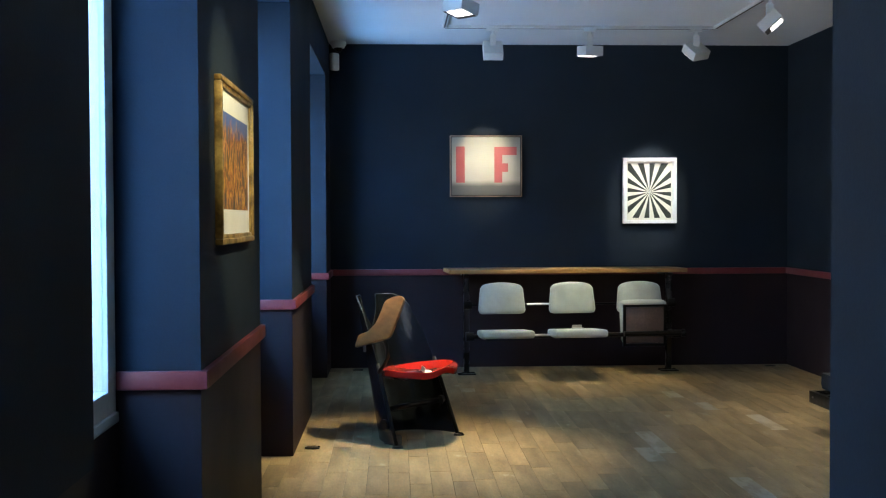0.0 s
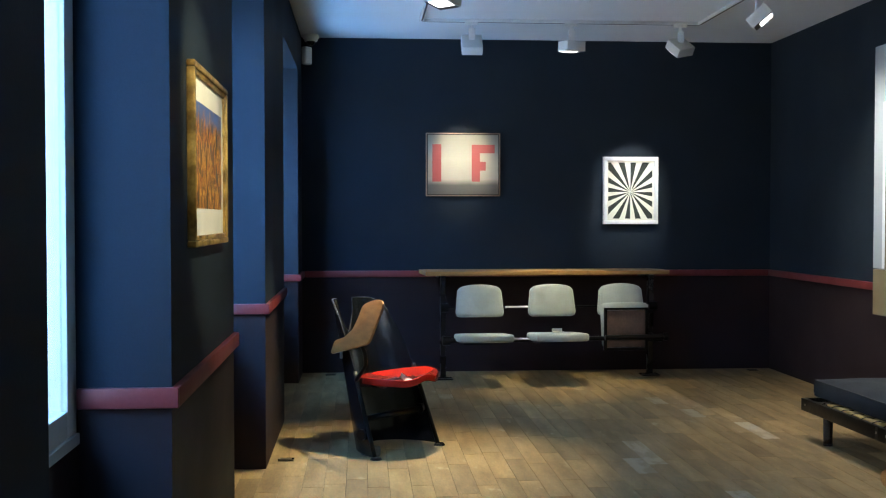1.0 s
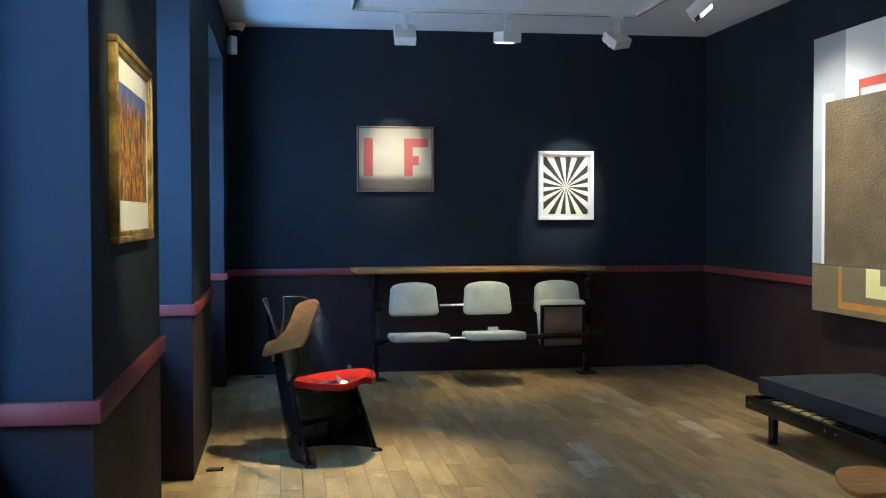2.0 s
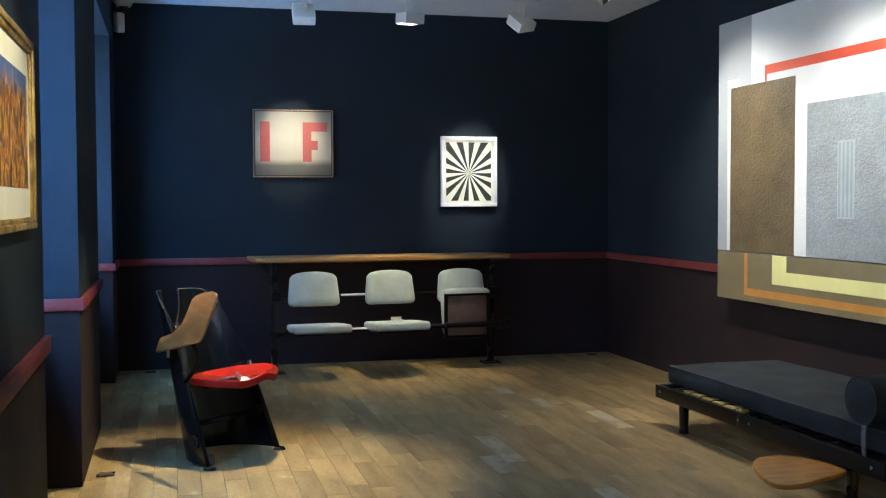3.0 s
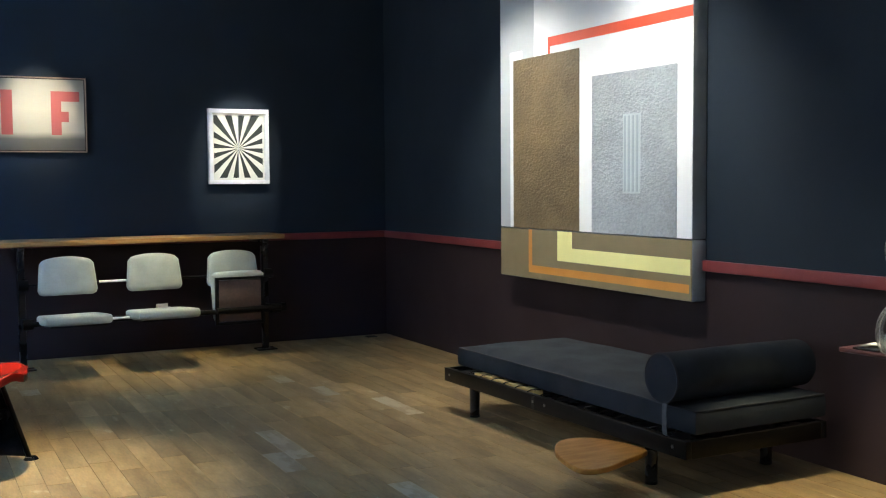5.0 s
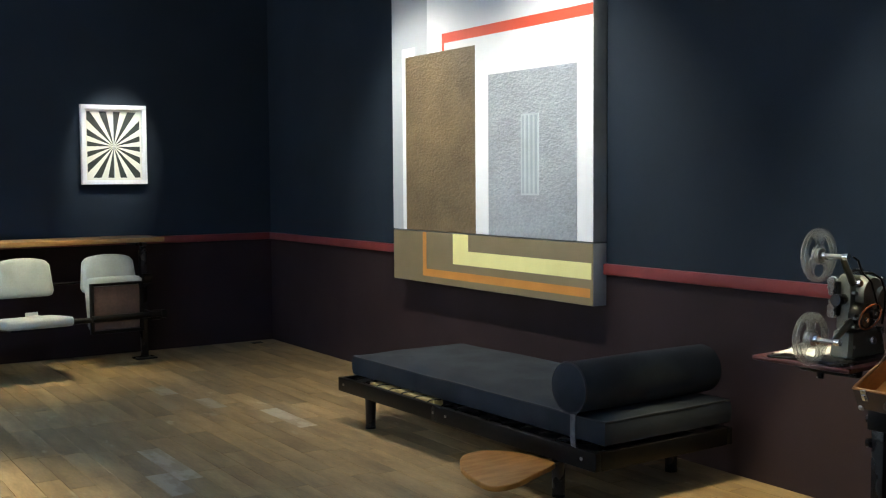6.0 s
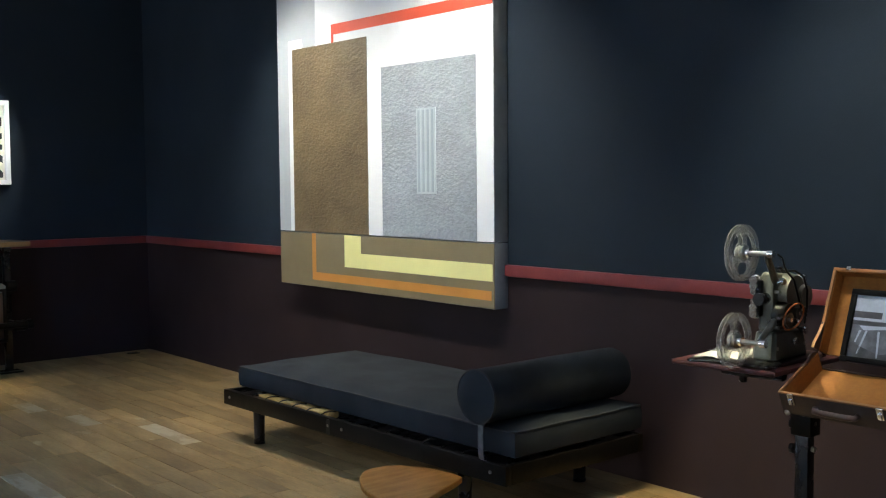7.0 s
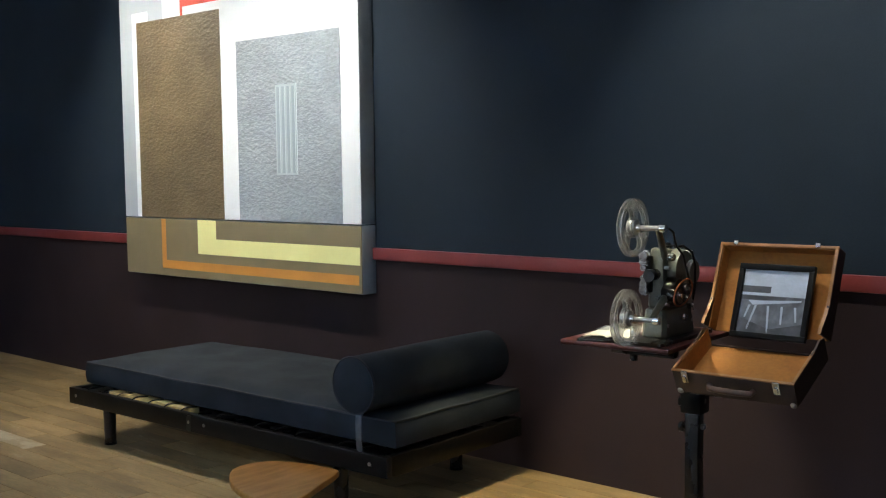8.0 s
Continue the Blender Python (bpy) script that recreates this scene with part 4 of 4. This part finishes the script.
post = part("post", bm, M["black"], stand, "square black steel tube")
bm = B()
box(bm, (PX - 0.032, PY - 0.032, 0.455), (PX + 0.036, PY + 0.032, 0.53), 0.004)
part("collar", bm, M["black_worn"], post)
for z in (0.485, 0.405):
    bm = B()
    rod(bm, (PX - 0.024, PY, z), (PX - 0.044, PY, z), 0.006, n=10)
    rod(bm, (PX - 0.036, PY, z), (PX - 0.048, PY, z), 0.016, n=8)
    part("clamp_knob", bm, M["black_worn"], post)
    bm = B()
    rod(bm, (PX + 0.024, PY, z + 0.008), (PX + 0.036, PY, z + 0.008), 0.009, n=6)
    part("nut", bm, M["steel"], post)
bm = B()
box(bm, (PX - 0.012, PY - 0.02, 0.53), (PX + 0.012, PY + 0.02, SZ - 0.016), 0.002)
part("upright", bm, M["black"], stand)
bm = B()
box(bm, (PX - 0.16, PY - 0.16, 0), (PX + 0.16, PY + 0.16, 0.02), 0.006)
part("base_plate", bm, M["black"], stand)
bm = B()
box(bm, (PX - 0.025, PY - 0.06, 0.525), (PX + 0.20, PY + 0.03, 0.543), 0.003)
part("case_bearer", bm, M["black"], stand)

# booklet on the shelf
book = thing("booklet", STAND @ pose(0.095, 0.17, SZ, 0, 0, 10), "open printed booklet lying on the shelf", "booklet")
bm = B()
box(bm, (-0.085, -0.16, 0.0), (0.20, 0.12, 0.008), 0.001)
part("cover", bm, M["black"], book)
for s in (-1, 1):
    bm = B()
    sheet(bm, [[(s * (0.002 + 0.078 * k / 8), y, 0.010 + 0.006 * math.sin(math.pi * (k / 8) ** 0.6)) for y in (-0.12, 0.0, 0.10)] for k in range(9)], 0.002)
    page = part("page", bm, M["paper"], book)
for k in range(5):
    bm = B()
    box(bm, (-0.07, 0.05 - 0.02 * k, 0.0182), (-0.02, 0.056 - 0.02 * k, 0.0192))
    part("printed_bar", bm, M["photo_mid"], book)

# film projector
proj = thing("film_projector", Matrix.Translation((-0.540, -5.825, SZ)) @ pose(0, 0, 0, 0, 0, 4), "grey-green metal film projector with two clear reels", "projector")
# local x into the wall, y away from the camera
bm = B()
box(bm, (-0.13, -0.04, 0.0), (0.23, 0.15, 0.012), 0.003)
part("plinth", bm, M["black"], proj, "black board under the projector")


def tapered(outline, z0, z1, shrink, bevel):
    """A block with a rounded outline that narrows towards its top."""
    bm = B()
    prism(bm, outline, z0, z1, bevel, 3)
    cx, cy = sum(p[0] for p in outline) / len(outline), sum(p[1] for p in outline) / len(outline)
    for v in bm.verts:
        k = 1 - shrink * (v.co.z - z0) / (z1 - z0)
        v.co.x, v.co.y = cx + (v.co.x - cx) * k, cy + (v.co.y - cy) * k
    return bm


bm = tapered([(-0.035, -0.012), (0.155, -0.012), (0.168, 0.002), (0.168, 0.060), (0.155, 0.072), (-0.035, 0.072), (-0.046, 0.060), (-0.046, 0.0)], 0.012, 0.100, 0.16, 0.008)
part("base", bm, M["grey_green"], proj)
bm = tapered([(-0.030, 0.004), (0.138, 0.004), (0.150, 0.014), (0.150, 0.044), (0.138, 0.054), (-0.026, 0.054), (-0.036, 0.046), (-0.036, 0.012)], 0.100, 0.285, 0.14, 0.012)
for v in bm.verts:
    if v.co.z > 0.2 and v.co.x > 0.07:
        v.co.z -= 0.022 * (v.co.x - 0.07) / 0.08
body = part("body", bm, M["grey_green"], proj)
# rounded gear housing and motor drum on the near side
bm = B()
rod(bm, (0.070, 0.010, 0.212), (0.070, -0.020, 0.212), 0.068, 0.060, n=36)
part("gear_housing", bm, M["grey_green"], body)
bm = B()
rod(bm, (0.112, 0.006, 0.205), (0.112, -0.034, 0.205), 0.040, 0.034, n=30)
part("motor_cover", bm, M["grey_green"], body)
bm = B()
rod(bm, (0.015, 0.012, 0.150), (0.015, -0.030, 0.150), 0.046, 0.040, n=30)
part("motor_drum", bm, M["black_worn"], body, "dark motor drum")
bm = B()
rod(bm, (-0.010, -0.012, 0.142), (-0.010, -0.044, 0.142), 0.024, n=20)
part("pulley", bm, M["black"], body)
bm = B()
rod(bm, (0.040, -0.012, 0.158), (0.040, -0.046, 0.158), 0.018, n=20)
part("motor_pulley", bm, M["black_worn"], body)
for x, z in ((-0.010, 0.142), (0.040, 0.158)):
    bm = B()
    rod(bm, (x, -0.044, z), (x, -0.050, z), 0.007, n=12)
    part("axle_nut", bm, M["chrome"], body)
bm = B()
pipe(bm, [(0.014 + 0.062 * math.cos(a), -0.042, 0.150 + 0.036 * math.sin(a) + 0.014 * math.cos(a)) for a in (2 * math.pi * k / 32 for k in range(32))], 0.0026, 6, closed=True)
part("drive_belt", bm, M["belt"], body, "orange rubber drive belt")
for x, z in ((-0.012, 0.258), (0.118, 0.262), (0.128, 0.095), (0.070, 0.066), (0.090, 0.120)):
    bm = B()
    rod(bm, (x, 0.006, z), (x, -0.022, z), 0.010, n=14)
    rod(bm, (x, -0.020, z), (x, -0.026, z), 0.013, 0.010, n=14)
    part("knob", bm, M["chrome"], body)
# film path on the narrow front: stacked rollers, gate and lens
for z, r in ((0.262, 0.014), (0.244, 0.013), (0.226, 0.010), (0.196, 0.009), (0.176, 0.013), (0.158, 0.014)):
    bm = B()
    rod(bm, (-0.022, 0.054, z), (-0.058, 0.056, z), r, n=18)
    rod(bm, (-0.036, 0.055, z), (-0.044, 0.055, z), r + 0.003, n=18)
    part("roller", bm, M["chrome"], body, "chrome film roller")
bm = B()
rod(bm, (-0.024, 0.028, 0.205), (-0.070, 0.028, 0.205), 0.017, n=22)
part("lens_barrel", bm, M["black"], body)
bm = B()
rod(bm, (-0.066, 0.028, 0.205), (-0.074, 0.028, 0.205), 0.019, n=22)
part("lens_ring", bm, M["black"], body)
bm = B()
box(bm, (-0.046, 0.036, 0.150), (-0.028, 0.046, 0.262), 0.003)
part("film_gate", bm, M["black_worn"], body)
bm = B()
rod(bm, (-0.020, 0.03, 0.135), (-0.050, 0.0, 0.132), 0.008, n=12)
part("sprocket_arm", bm, M["chrome"], body)
for k in range(6):
    bm = B()
    box(bm, (0.030 + 0.013 * k, 0.020, 0.2840), (0.036 + 0.013 * k, 0.044, 0.2875))
    part("vent_slot", bm, M["black"], body)
for x, z in ((0.128, 0.235), (0.132, 0.16), (-0.012, 0.225), (-0.014, 0.115), (0.145, 0.05), (-0.02, 0.05)):
    bm = B()
    rod(bm, (x, 0.010, z), (x, -0.010, z), 0.006, n=10)
    part("screw", bm, M["steel"], body)
bm = B()
pipe(bm, [(0.012, 0.030, 0.280), (0.020, 0.030, 0.293), (0.060, 0.030, 0.294), (0.075, 0.030, 0.280)], 0.005, 8)
part("carry_handle", bm, M["black"], body)
bm = B()
pipe(bm, [(-0.105, -0.052, 0.350), (-0.085, -0.058, 0.338), (-0.060, -0.050, 0.312), (-0.020, -0.036, 0.292), (0.030, -0.034, 0.262), (0.050, -0.036, 0.215), (0.058, -0.044, 0.172)], 0.0034, 8)
part("spring_belt", bm, M["black_worn"], body, "dark coiled spring belt")
bm = B()
pipe(bm, [(0.010, -0.014, 0.286), (0.040, -0.028, 0.290), (0.085, -0.036, 0.268), (0.102, -0.040, 0.225), (0.100, -0.040, 0.170), (0.085, -0.040, 0.120)], 0.0036, 8)
part("cable", bm, M["black_worn"], body)


def reel(cx, cy, cz, r, arm):
    bm = B()
    for y in (-0.007, 0.007):
        n = 48
        # flange: outer ring, hub ring and three spokes
        for r0, r1 in ((r * 0.80, r), (0.012, r * 0.36)):
            a = [[bm.verts.new((cx + q * math.cos(2 * math.pi * k / n), cy + y + d, cz + q * math.sin(2 * math.pi * k / n))) for k in range(n)] for q, d in ((r0, 0.001), (r1, 0.001), (r1, -0.001), (r0, -0.001))]
            for i in range(4):
                for k in range(n):
                    bm.faces.new((a[i][k], a[i][(k + 1) % n], a[(i + 1) % 4][(k + 1) % n], a[(i + 1) % 4][k]))
        for s in range(3):
            t0 = radians(90 + 120 * s)
            grid = []
            for k in range(7):
                q = r * (0.28 + 0.54 * k / 6)
                half = radians(26) * (0.28 / (0.28 + 0.54 * k / 6)) + radians(26) * (k / 6) ** 3
                grid.append([(cx + q * math.cos(t0 + e * half), cy + y, cz + q * math.sin(t0 + e * half)) for e in (-1, 0, 1)])
            b2 = B()
            sheet(b2, grid, 0.002)
            tmp = bpy.data.meshes.new("spoke")
            b2.to_mesh(tmp)
            b2.free()
            bm.from_mesh(tmp)
            bpy.data.meshes.remove(tmp)
    bmesh.ops.recalc_face_normals(bm, faces=bm.faces)
    rl = part("reel", bm, M["acrylic"], proj, "clear acrylic film reel")
    bm = B()
    rod(bm, (cx, cy - 0.012, cz), (cx, cy + 0.012, cz), 0.022, n=24)
    part("hub", bm, M["steel"], rl)
    bm = B()
    rod(bm, (cx, cy - 0.012, cz), (cx, cy - 0.105, cz), 0.0075, n=14)
    shaft = part("shaft", bm, M["steel"], rl)
    bm = B()
    rod(bm, (cx, cy - 0.012, cz), (cx, cy - 0.028, cz), 0.014, n=16)
    part("shaft_collar", bm, M["chrome"], rl)
    bm = B()
    rod(bm, (cx, cy - 0.088, cz), (cx, cy - 0.106, cz), 0.012, n=16)
    part("shaft_collar", bm, M["chrome"], rl)
    bm = B()
    rod(bm, (cx + 0.01, cy - 0.075, cz), arm, 0.009, 0.012, n=12)
    part("reel_arm", bm, M["grey_green"], proj)


inv = proj.matrix_world.inverted()
c1, c2 = inv @ Vector((-0.690, -5.795, 1.034)), inv @ Vector((-0.725, -5.795, 0.770))
reel(c1.x, c1.y, c1.z, 0.086, (-0.010, 0.006, 0.255))
reel(c2.x, c2.y, c2.z, 0.086, (-0.020, 0.002, 0.135))

# open case on the stand
CASE = Matrix.Translation((-0.685, -5.922, 0.627)) @ pose(0, 0, 0, 0, 0, -89)
case = thing("open_case", CASE, "open brown case with a tan suede lining", "case")
CW, CD, TH = 0.364, 0.228, 0.074
tilt = pose(0, 0, 0, 26)
tray = [((0, 0, -TH), (CW, CD, -TH + 0.006)), ((0, 0, -TH), (CW, 0.006, 0)), ((0, CD - 0.006, -TH), (CW, CD, -TH + 0.016)), ((0, 0, -TH), (0.006, CD, 0)), ((CW - 0.006, 0, -TH), (CW, CD, 0))]
bm = B()
for a, b in (tray[0], tray[1], tray[2]):
    box(bm, a, b, 0.002)
for x0 in (0, CW - 0.006):
    b2 = B()
    prism(b2, [(0, -TH), (CD, -TH), (CD, 0.0), (CD - 0.03, 0.012), (CD - 0.06, 0.004), (0.04, 0.0), (0, 0.0)], x0, x0 + 0.006)
    b2.transform(Matrix(((0, 0, 1, 0), (1, 0, 0, 0), (0, 1, 0, 0), (0, 0, 0, 1))))
    tmp = bpy.data.meshes.new("side")
    b2.to_mesh(tmp)
    b2.free()
    bm.from_mesh(tmp)
    bpy.data.meshes.remove(tmp)
bmesh.ops.recalc_face_normals(bm, faces=bm.faces)
bm.transform(tilt)
body = part("tray", bm, M["case_out"], case, "dark brown leathercloth lower half")
for a, b in (((0.007, 0.007, -TH + 0.007), (CW - 0.007, CD - 0.007, -TH + 0.012)), ((0.007, 0.007, -TH + 0.012), (CW - 0.007, 0.010, -0.002)), ((0.007, 0.010, -TH + 0.012), (0.010, CD - 0.007, -0.002)), ((CW - 0.010, 0.010, -TH + 0.012), (CW - 0.007, CD - 0.007, -0.002))):
    bm = B()
    box(bm, a, b)
    bm.transform(tilt)
    part("tray_lining", bm, M["case_in"], body, "tan suede lining")
bm = B()
box(bm, (-0.001, -0.001, -0.003), (CW + 0.001, 0.008, 0.002), 0.001)
box(bm, (-0.001, 0.008, -0.001), (0.008, CD - 0.07, 0.003), 0.001)
box(bm, (CW - 0.008, 0.008, -0.001), (CW + 0.001, CD - 0.07, 0.003), 0.001)
bm.transform(tilt)
part("tray_edge", bm, M["case_edge"], body, "tan leather edging")
bm = B()
pipe(bm, [(CW * 0.31, -0.002, -0.036), (CW * 0.32, -0.016, -0.036), (CW * 0.40, -0.020, -0.036), (CW * 0.58, -0.020, -0.037), (CW * 0.66, -0.016, -0.038), (CW * 0.67, -0.002, -0.038)], 0.009, 10)
bm.transform(tilt)
part("handle", bm, M["leather"], case, "brown leather handle")
for x in (0.04, CW - 0.05):
    bm = B()
    box(bm, (x - 0.010, -0.006, -0.036), (x + 0.010, 0.001, 0.002), 0.002)
    box(bm, (x - 0.006, -0.012, -0.032), (x + 0.006, -0.005, -0.012), 0.002)
    bm.transform(tilt)
    part("catch", bm, M["chrome"], case, "chrome catch")
for x in (0.008, CW - 0.016):
    bm = B()
    bmesh.ops.create_uvsphere(bm, u_segments=12, v_segments=8, radius=0.010, matrix=Matrix.Translation((x + 0.004, 0.003, -TH + 0.004)))
    bm.transform(tilt)
    part("corner_stud", bm, M["steel"], case)
# lid: hinged at the back, leaning on the wall side
LH, LT = 0.266, 0.058
HINGE = tilt @ Vector((0, CD, 0))
lid_m = Matrix.Translation((0, HINGE.y, HINGE.z + 0.004)) @ pose(0, 0, 0, -22)
bm = B()
box(bm, (0, LT - 0.006, 0), (CW, LT, LH), 0.003)
box(bm, (0, 0, LH - 0.006), (CW, LT - 0.006, LH), 0.002)
for x0 in (0, CW - 0.006):
    b2 = B()
    prism(b2, [(0.0, 0.10), (-0.012, 0.05), (-0.030, 0.012), (-0.028, 0.0), (LT - 0.006, 0.0), (LT - 0.006, LH - 0.006), (0.0, LH - 0.006)], x0, x0 + 0.006)
    b2.transform(Matrix(((0, 0, 1, 0), (1, 0, 0, 0), (0, 1, 0, 0), (0, 0, 0, 1))))
    tmp = bpy.data.meshes.new("side")
    b2.to_mesh(tmp)
    b2.free()
    bm.from_mesh(tmp)
    bpy.data.meshes.remove(tmp)
bmesh.ops.recalc_face_normals(bm, faces=bm.faces)
bm.transform(lid_m)
lid = part("lid", bm, M["case_out"], case, "dark brown lid standing open")
for a, b in (((0.007, LT - 0.011, 0.0), (CW - 0.007, LT - 0.007, LH - 0.007)), ((0.007, 0.004, LH - 0.011), (CW - 0.007, LT - 0.011, LH - 0.007)), ((0.007, 0.004, 0.0), (0.011, LT - 0.011, LH - 0.011)), ((CW - 0.011, 0.004, 0.0), (CW - 0.007, LT - 0.011, LH - 0.011))):
    bm = B()
    box(bm, a, b)
    bm.transform(lid_m)
    part("lid_lining", bm, M["case_in"], lid, "tan suede lining")
bm = B()
box(bm, (-0.001, -0.003, LH - 0.009), (CW + 0.001, 0.004, LH + 0.001), 0.001)
box(bm, (-0.001, -0.003, 0.09), (0.009, 0.004, LH - 0.009), 0.001)
box(bm, (CW - 0.009, -0.003, 0.09), (CW + 0.001, 0.004, LH - 0.009), 0.001)
for x in (-0.001, CW - 0.009):
    sheet_pts = [[(x + dx, y, z) for dx in (0, 0.010)] for y, z in ((-0.002, 0.09), (-0.013, 0.052), (-0.030, 0.014), (-0.030, 0.0))]
    sheet(bm, sheet_pts)
bm.transform(lid_m)
part("lid_edge", bm, M["case_edge"], lid, "tan leather edging")
for x in (0.05, CW - 0.06):
    bm = B()
    box(bm, (x - 0.007, -0.006, LH - 0.006), (x + 0.007, 0.004, LH + 0.006), 0.001)
    bm.transform(lid_m)
    part("lid_catch", bm, M["chrome"], lid)

# framed photograph leaning in the lid
PH_M = CASE @ lid_m @ pose(0.190, 0.020, 0.092, 2)
photo = thing("framed_photograph", PH_M, "black-framed grey photograph of long tables leaning in the case", "photograph")
w, h = 0.232, 0.226
bm = B()
rect_frame(bm, w, h, 0.017, 0.016, 0.002)
part("frame", bm, M["matte_black"], photo, "thin black frame")
plate("print", -w / 2 + 0.015, -h / 2 + 0.015, w / 2 - 0.015, h / 2 - 0.015, -0.001, 0.006, M["photo_mid"], photo, "grey photographic print")
plate("pale_wall", -w / 2 + 0.016, 0.018, w / 2 - 0.016, h / 2 - 0.016, -0.007, 0.0006, M["photo_light"], photo)
plate("far_table", -w / 2 + 0.016, 0.026, -0.01, 0.046, -0.0076, 0.0004, M["photo_dark"], photo)
plate("far_table", -w / 2 + 0.016, 0.004, 0.04, 0.016, -0.0076, 0.0004, M["photo_dark"], photo)


def stripe(pts, material):
    bm = B()
    prism(bm, pts, 0, 0.0006)
    bm.transform(Matrix.Translation((0, -0.0078, 0)) @ pose(0, 0, 0, 90))
    part("table_shape", bm, material, photo)


stripe([(-0.06, -0.012), (0.085, 0.004), (0.088, 0.010), (-0.04, 0.002), (-0.075, 0.002)], M["photo_light"])
for x0, x1, z1 in ((-0.05, -0.068, -0.085), (-0.012, -0.004, -0.092), (0.030, 0.034, -0.065), (0.070, 0.078, -0.055), (-0.07, -0.08, -0.05)):
    stripe([(x0 - 0.003, -0.012), (x1 - 0.0025, z1), (x1 + 0.0025, z1), (x0 + 0.004, -0.012)], M["photo_light"])
stripe([(-w / 2 + 0.017, -h / 2 + 0.017), (w / 2 - 0.017, -h / 2 + 0.017), (w / 2 - 0.017, -0.06), (0.0, -0.082), (-w / 2 + 0.017, -0.05)], M["photo_dark"])

# ---- floorboards ----
bm = B()
box(bm, (-4.9, REAR, -0.2), (0.2, 0.2, -0.006))
floor = setting("floor", bm, [M["joint"]], "oak plank floor with worn boards, window sheen painted into their colour", "floor")
BW = 0.1065
rng = random.Random(4)
# worn planks, window sheen painted in as paler colour: place across, north end, south end
WORN = [(-1.40, -1.43, -1.74), (-1.30, -1.95, -2.26), (-1.15, -2.44, -2.97), (-1.96, -2.96, -3.58), (-2.08, -3.42, -3.78), (-1.73, -4.15, -4.62), (-2.95, -1.20, -1.40)]
shared = {}


def board_mesh(length, width, material):
    """One plank with eased edges; alike planks share a mesh."""
    key = (round(length, 2), round(width, 4), material.name)
    if key not in shared:
        bm = B()
        x, y, t, e = width / 2 - 0.0006, length / 2 - 0.0006, 0.006, 0.0012
        low = [bm.verts.new((sx * x, sy * y, -t)) for sx, sy in ((-1, -1), (1, -1), (1, 1), (-1, 1))]
        mid = [bm.verts.new((sx * x, sy * y, -e)) for sx, sy in ((-1, -1), (1, -1), (1, 1), (-1, 1))]
        top = [bm.verts.new((sx * (x - e), sy * (y - e), 0)) for sx, sy in ((-1, -1), (1, -1), (1, 1), (-1, 1))]
        for r0, r1 in ((low, mid), (mid, top)):
            for j in range(4):
                bm.faces.new((r0[j], r0[(j + 1) % 4], r1[(j + 1) % 4], r1[j]))
        bm.faces.new(top)
        me = bpy.data.meshes.new("plank")
        bm.to_mesh(me)
        bm.free()
        me.materials.append(material)
        shared[key] = me
    return shared[key]


rest = {"oak": B(), "oak_worn": B()}
count = 0
nrow = math.ceil((0 - LEFT + 0.35) / BW)
for i in range(nrow):
    x1 = -i * BW
    x0 = max(x1 - BW, -4.40)
    y = -rng.random() * 0.6
    start = 0.0
    while start > REAR:
        length = rng.choice((0.48, 0.60, 0.62, 0.62, 0.70)) if start < 0 else rng.choice((0.22, 0.34, 0.46, 0.58))
        end = max(start - length, REAR)
        worn = False
        for wx, north, south in WORN:
            if x0 <= wx < x1:
                if end - 0.12 < north < start - 0.001:
                    end = north
                elif abs(start - north) < 0.001:
                    end, worn = south, True
        cx, cy = (x0 + x1) / 2, (start + end) / 2
        kind = "oak_worn" if worn else "oak"
        if -5.2 < cy < -0.4 and -3.95 < cx < -0.3 and count < 300:
            ob = new("plank", board_mesh(start - end, x1 - x0, M[kind]))
            ob.location = (cx, cy, 0)
            ob.rotation_euler = (0, 0, 0)
            ob.parent = floor
            count += 1
        else:
            me = board_mesh(start - end, x1 - x0, M[kind])
            b2 = rest[kind]
            n0 = len(b2.verts)
            vs = [b2.verts.new((v.co.x + cx, v.co.y + cy, v.co.z)) for v in me.vertices]
            for p in me.polygons:
                b2.faces.new([vs[k] for k in p.vertices])
        start = end
for kind, b2 in rest.items():
    me = bpy.data.meshes.new("planks")
    b2.to_mesh(me)
    b2.free()
    me.materials.append(M[kind + "_far"])
    ob = new("planks", me)
    ob.parent = floor
    tagged(ob, kind="stuff")
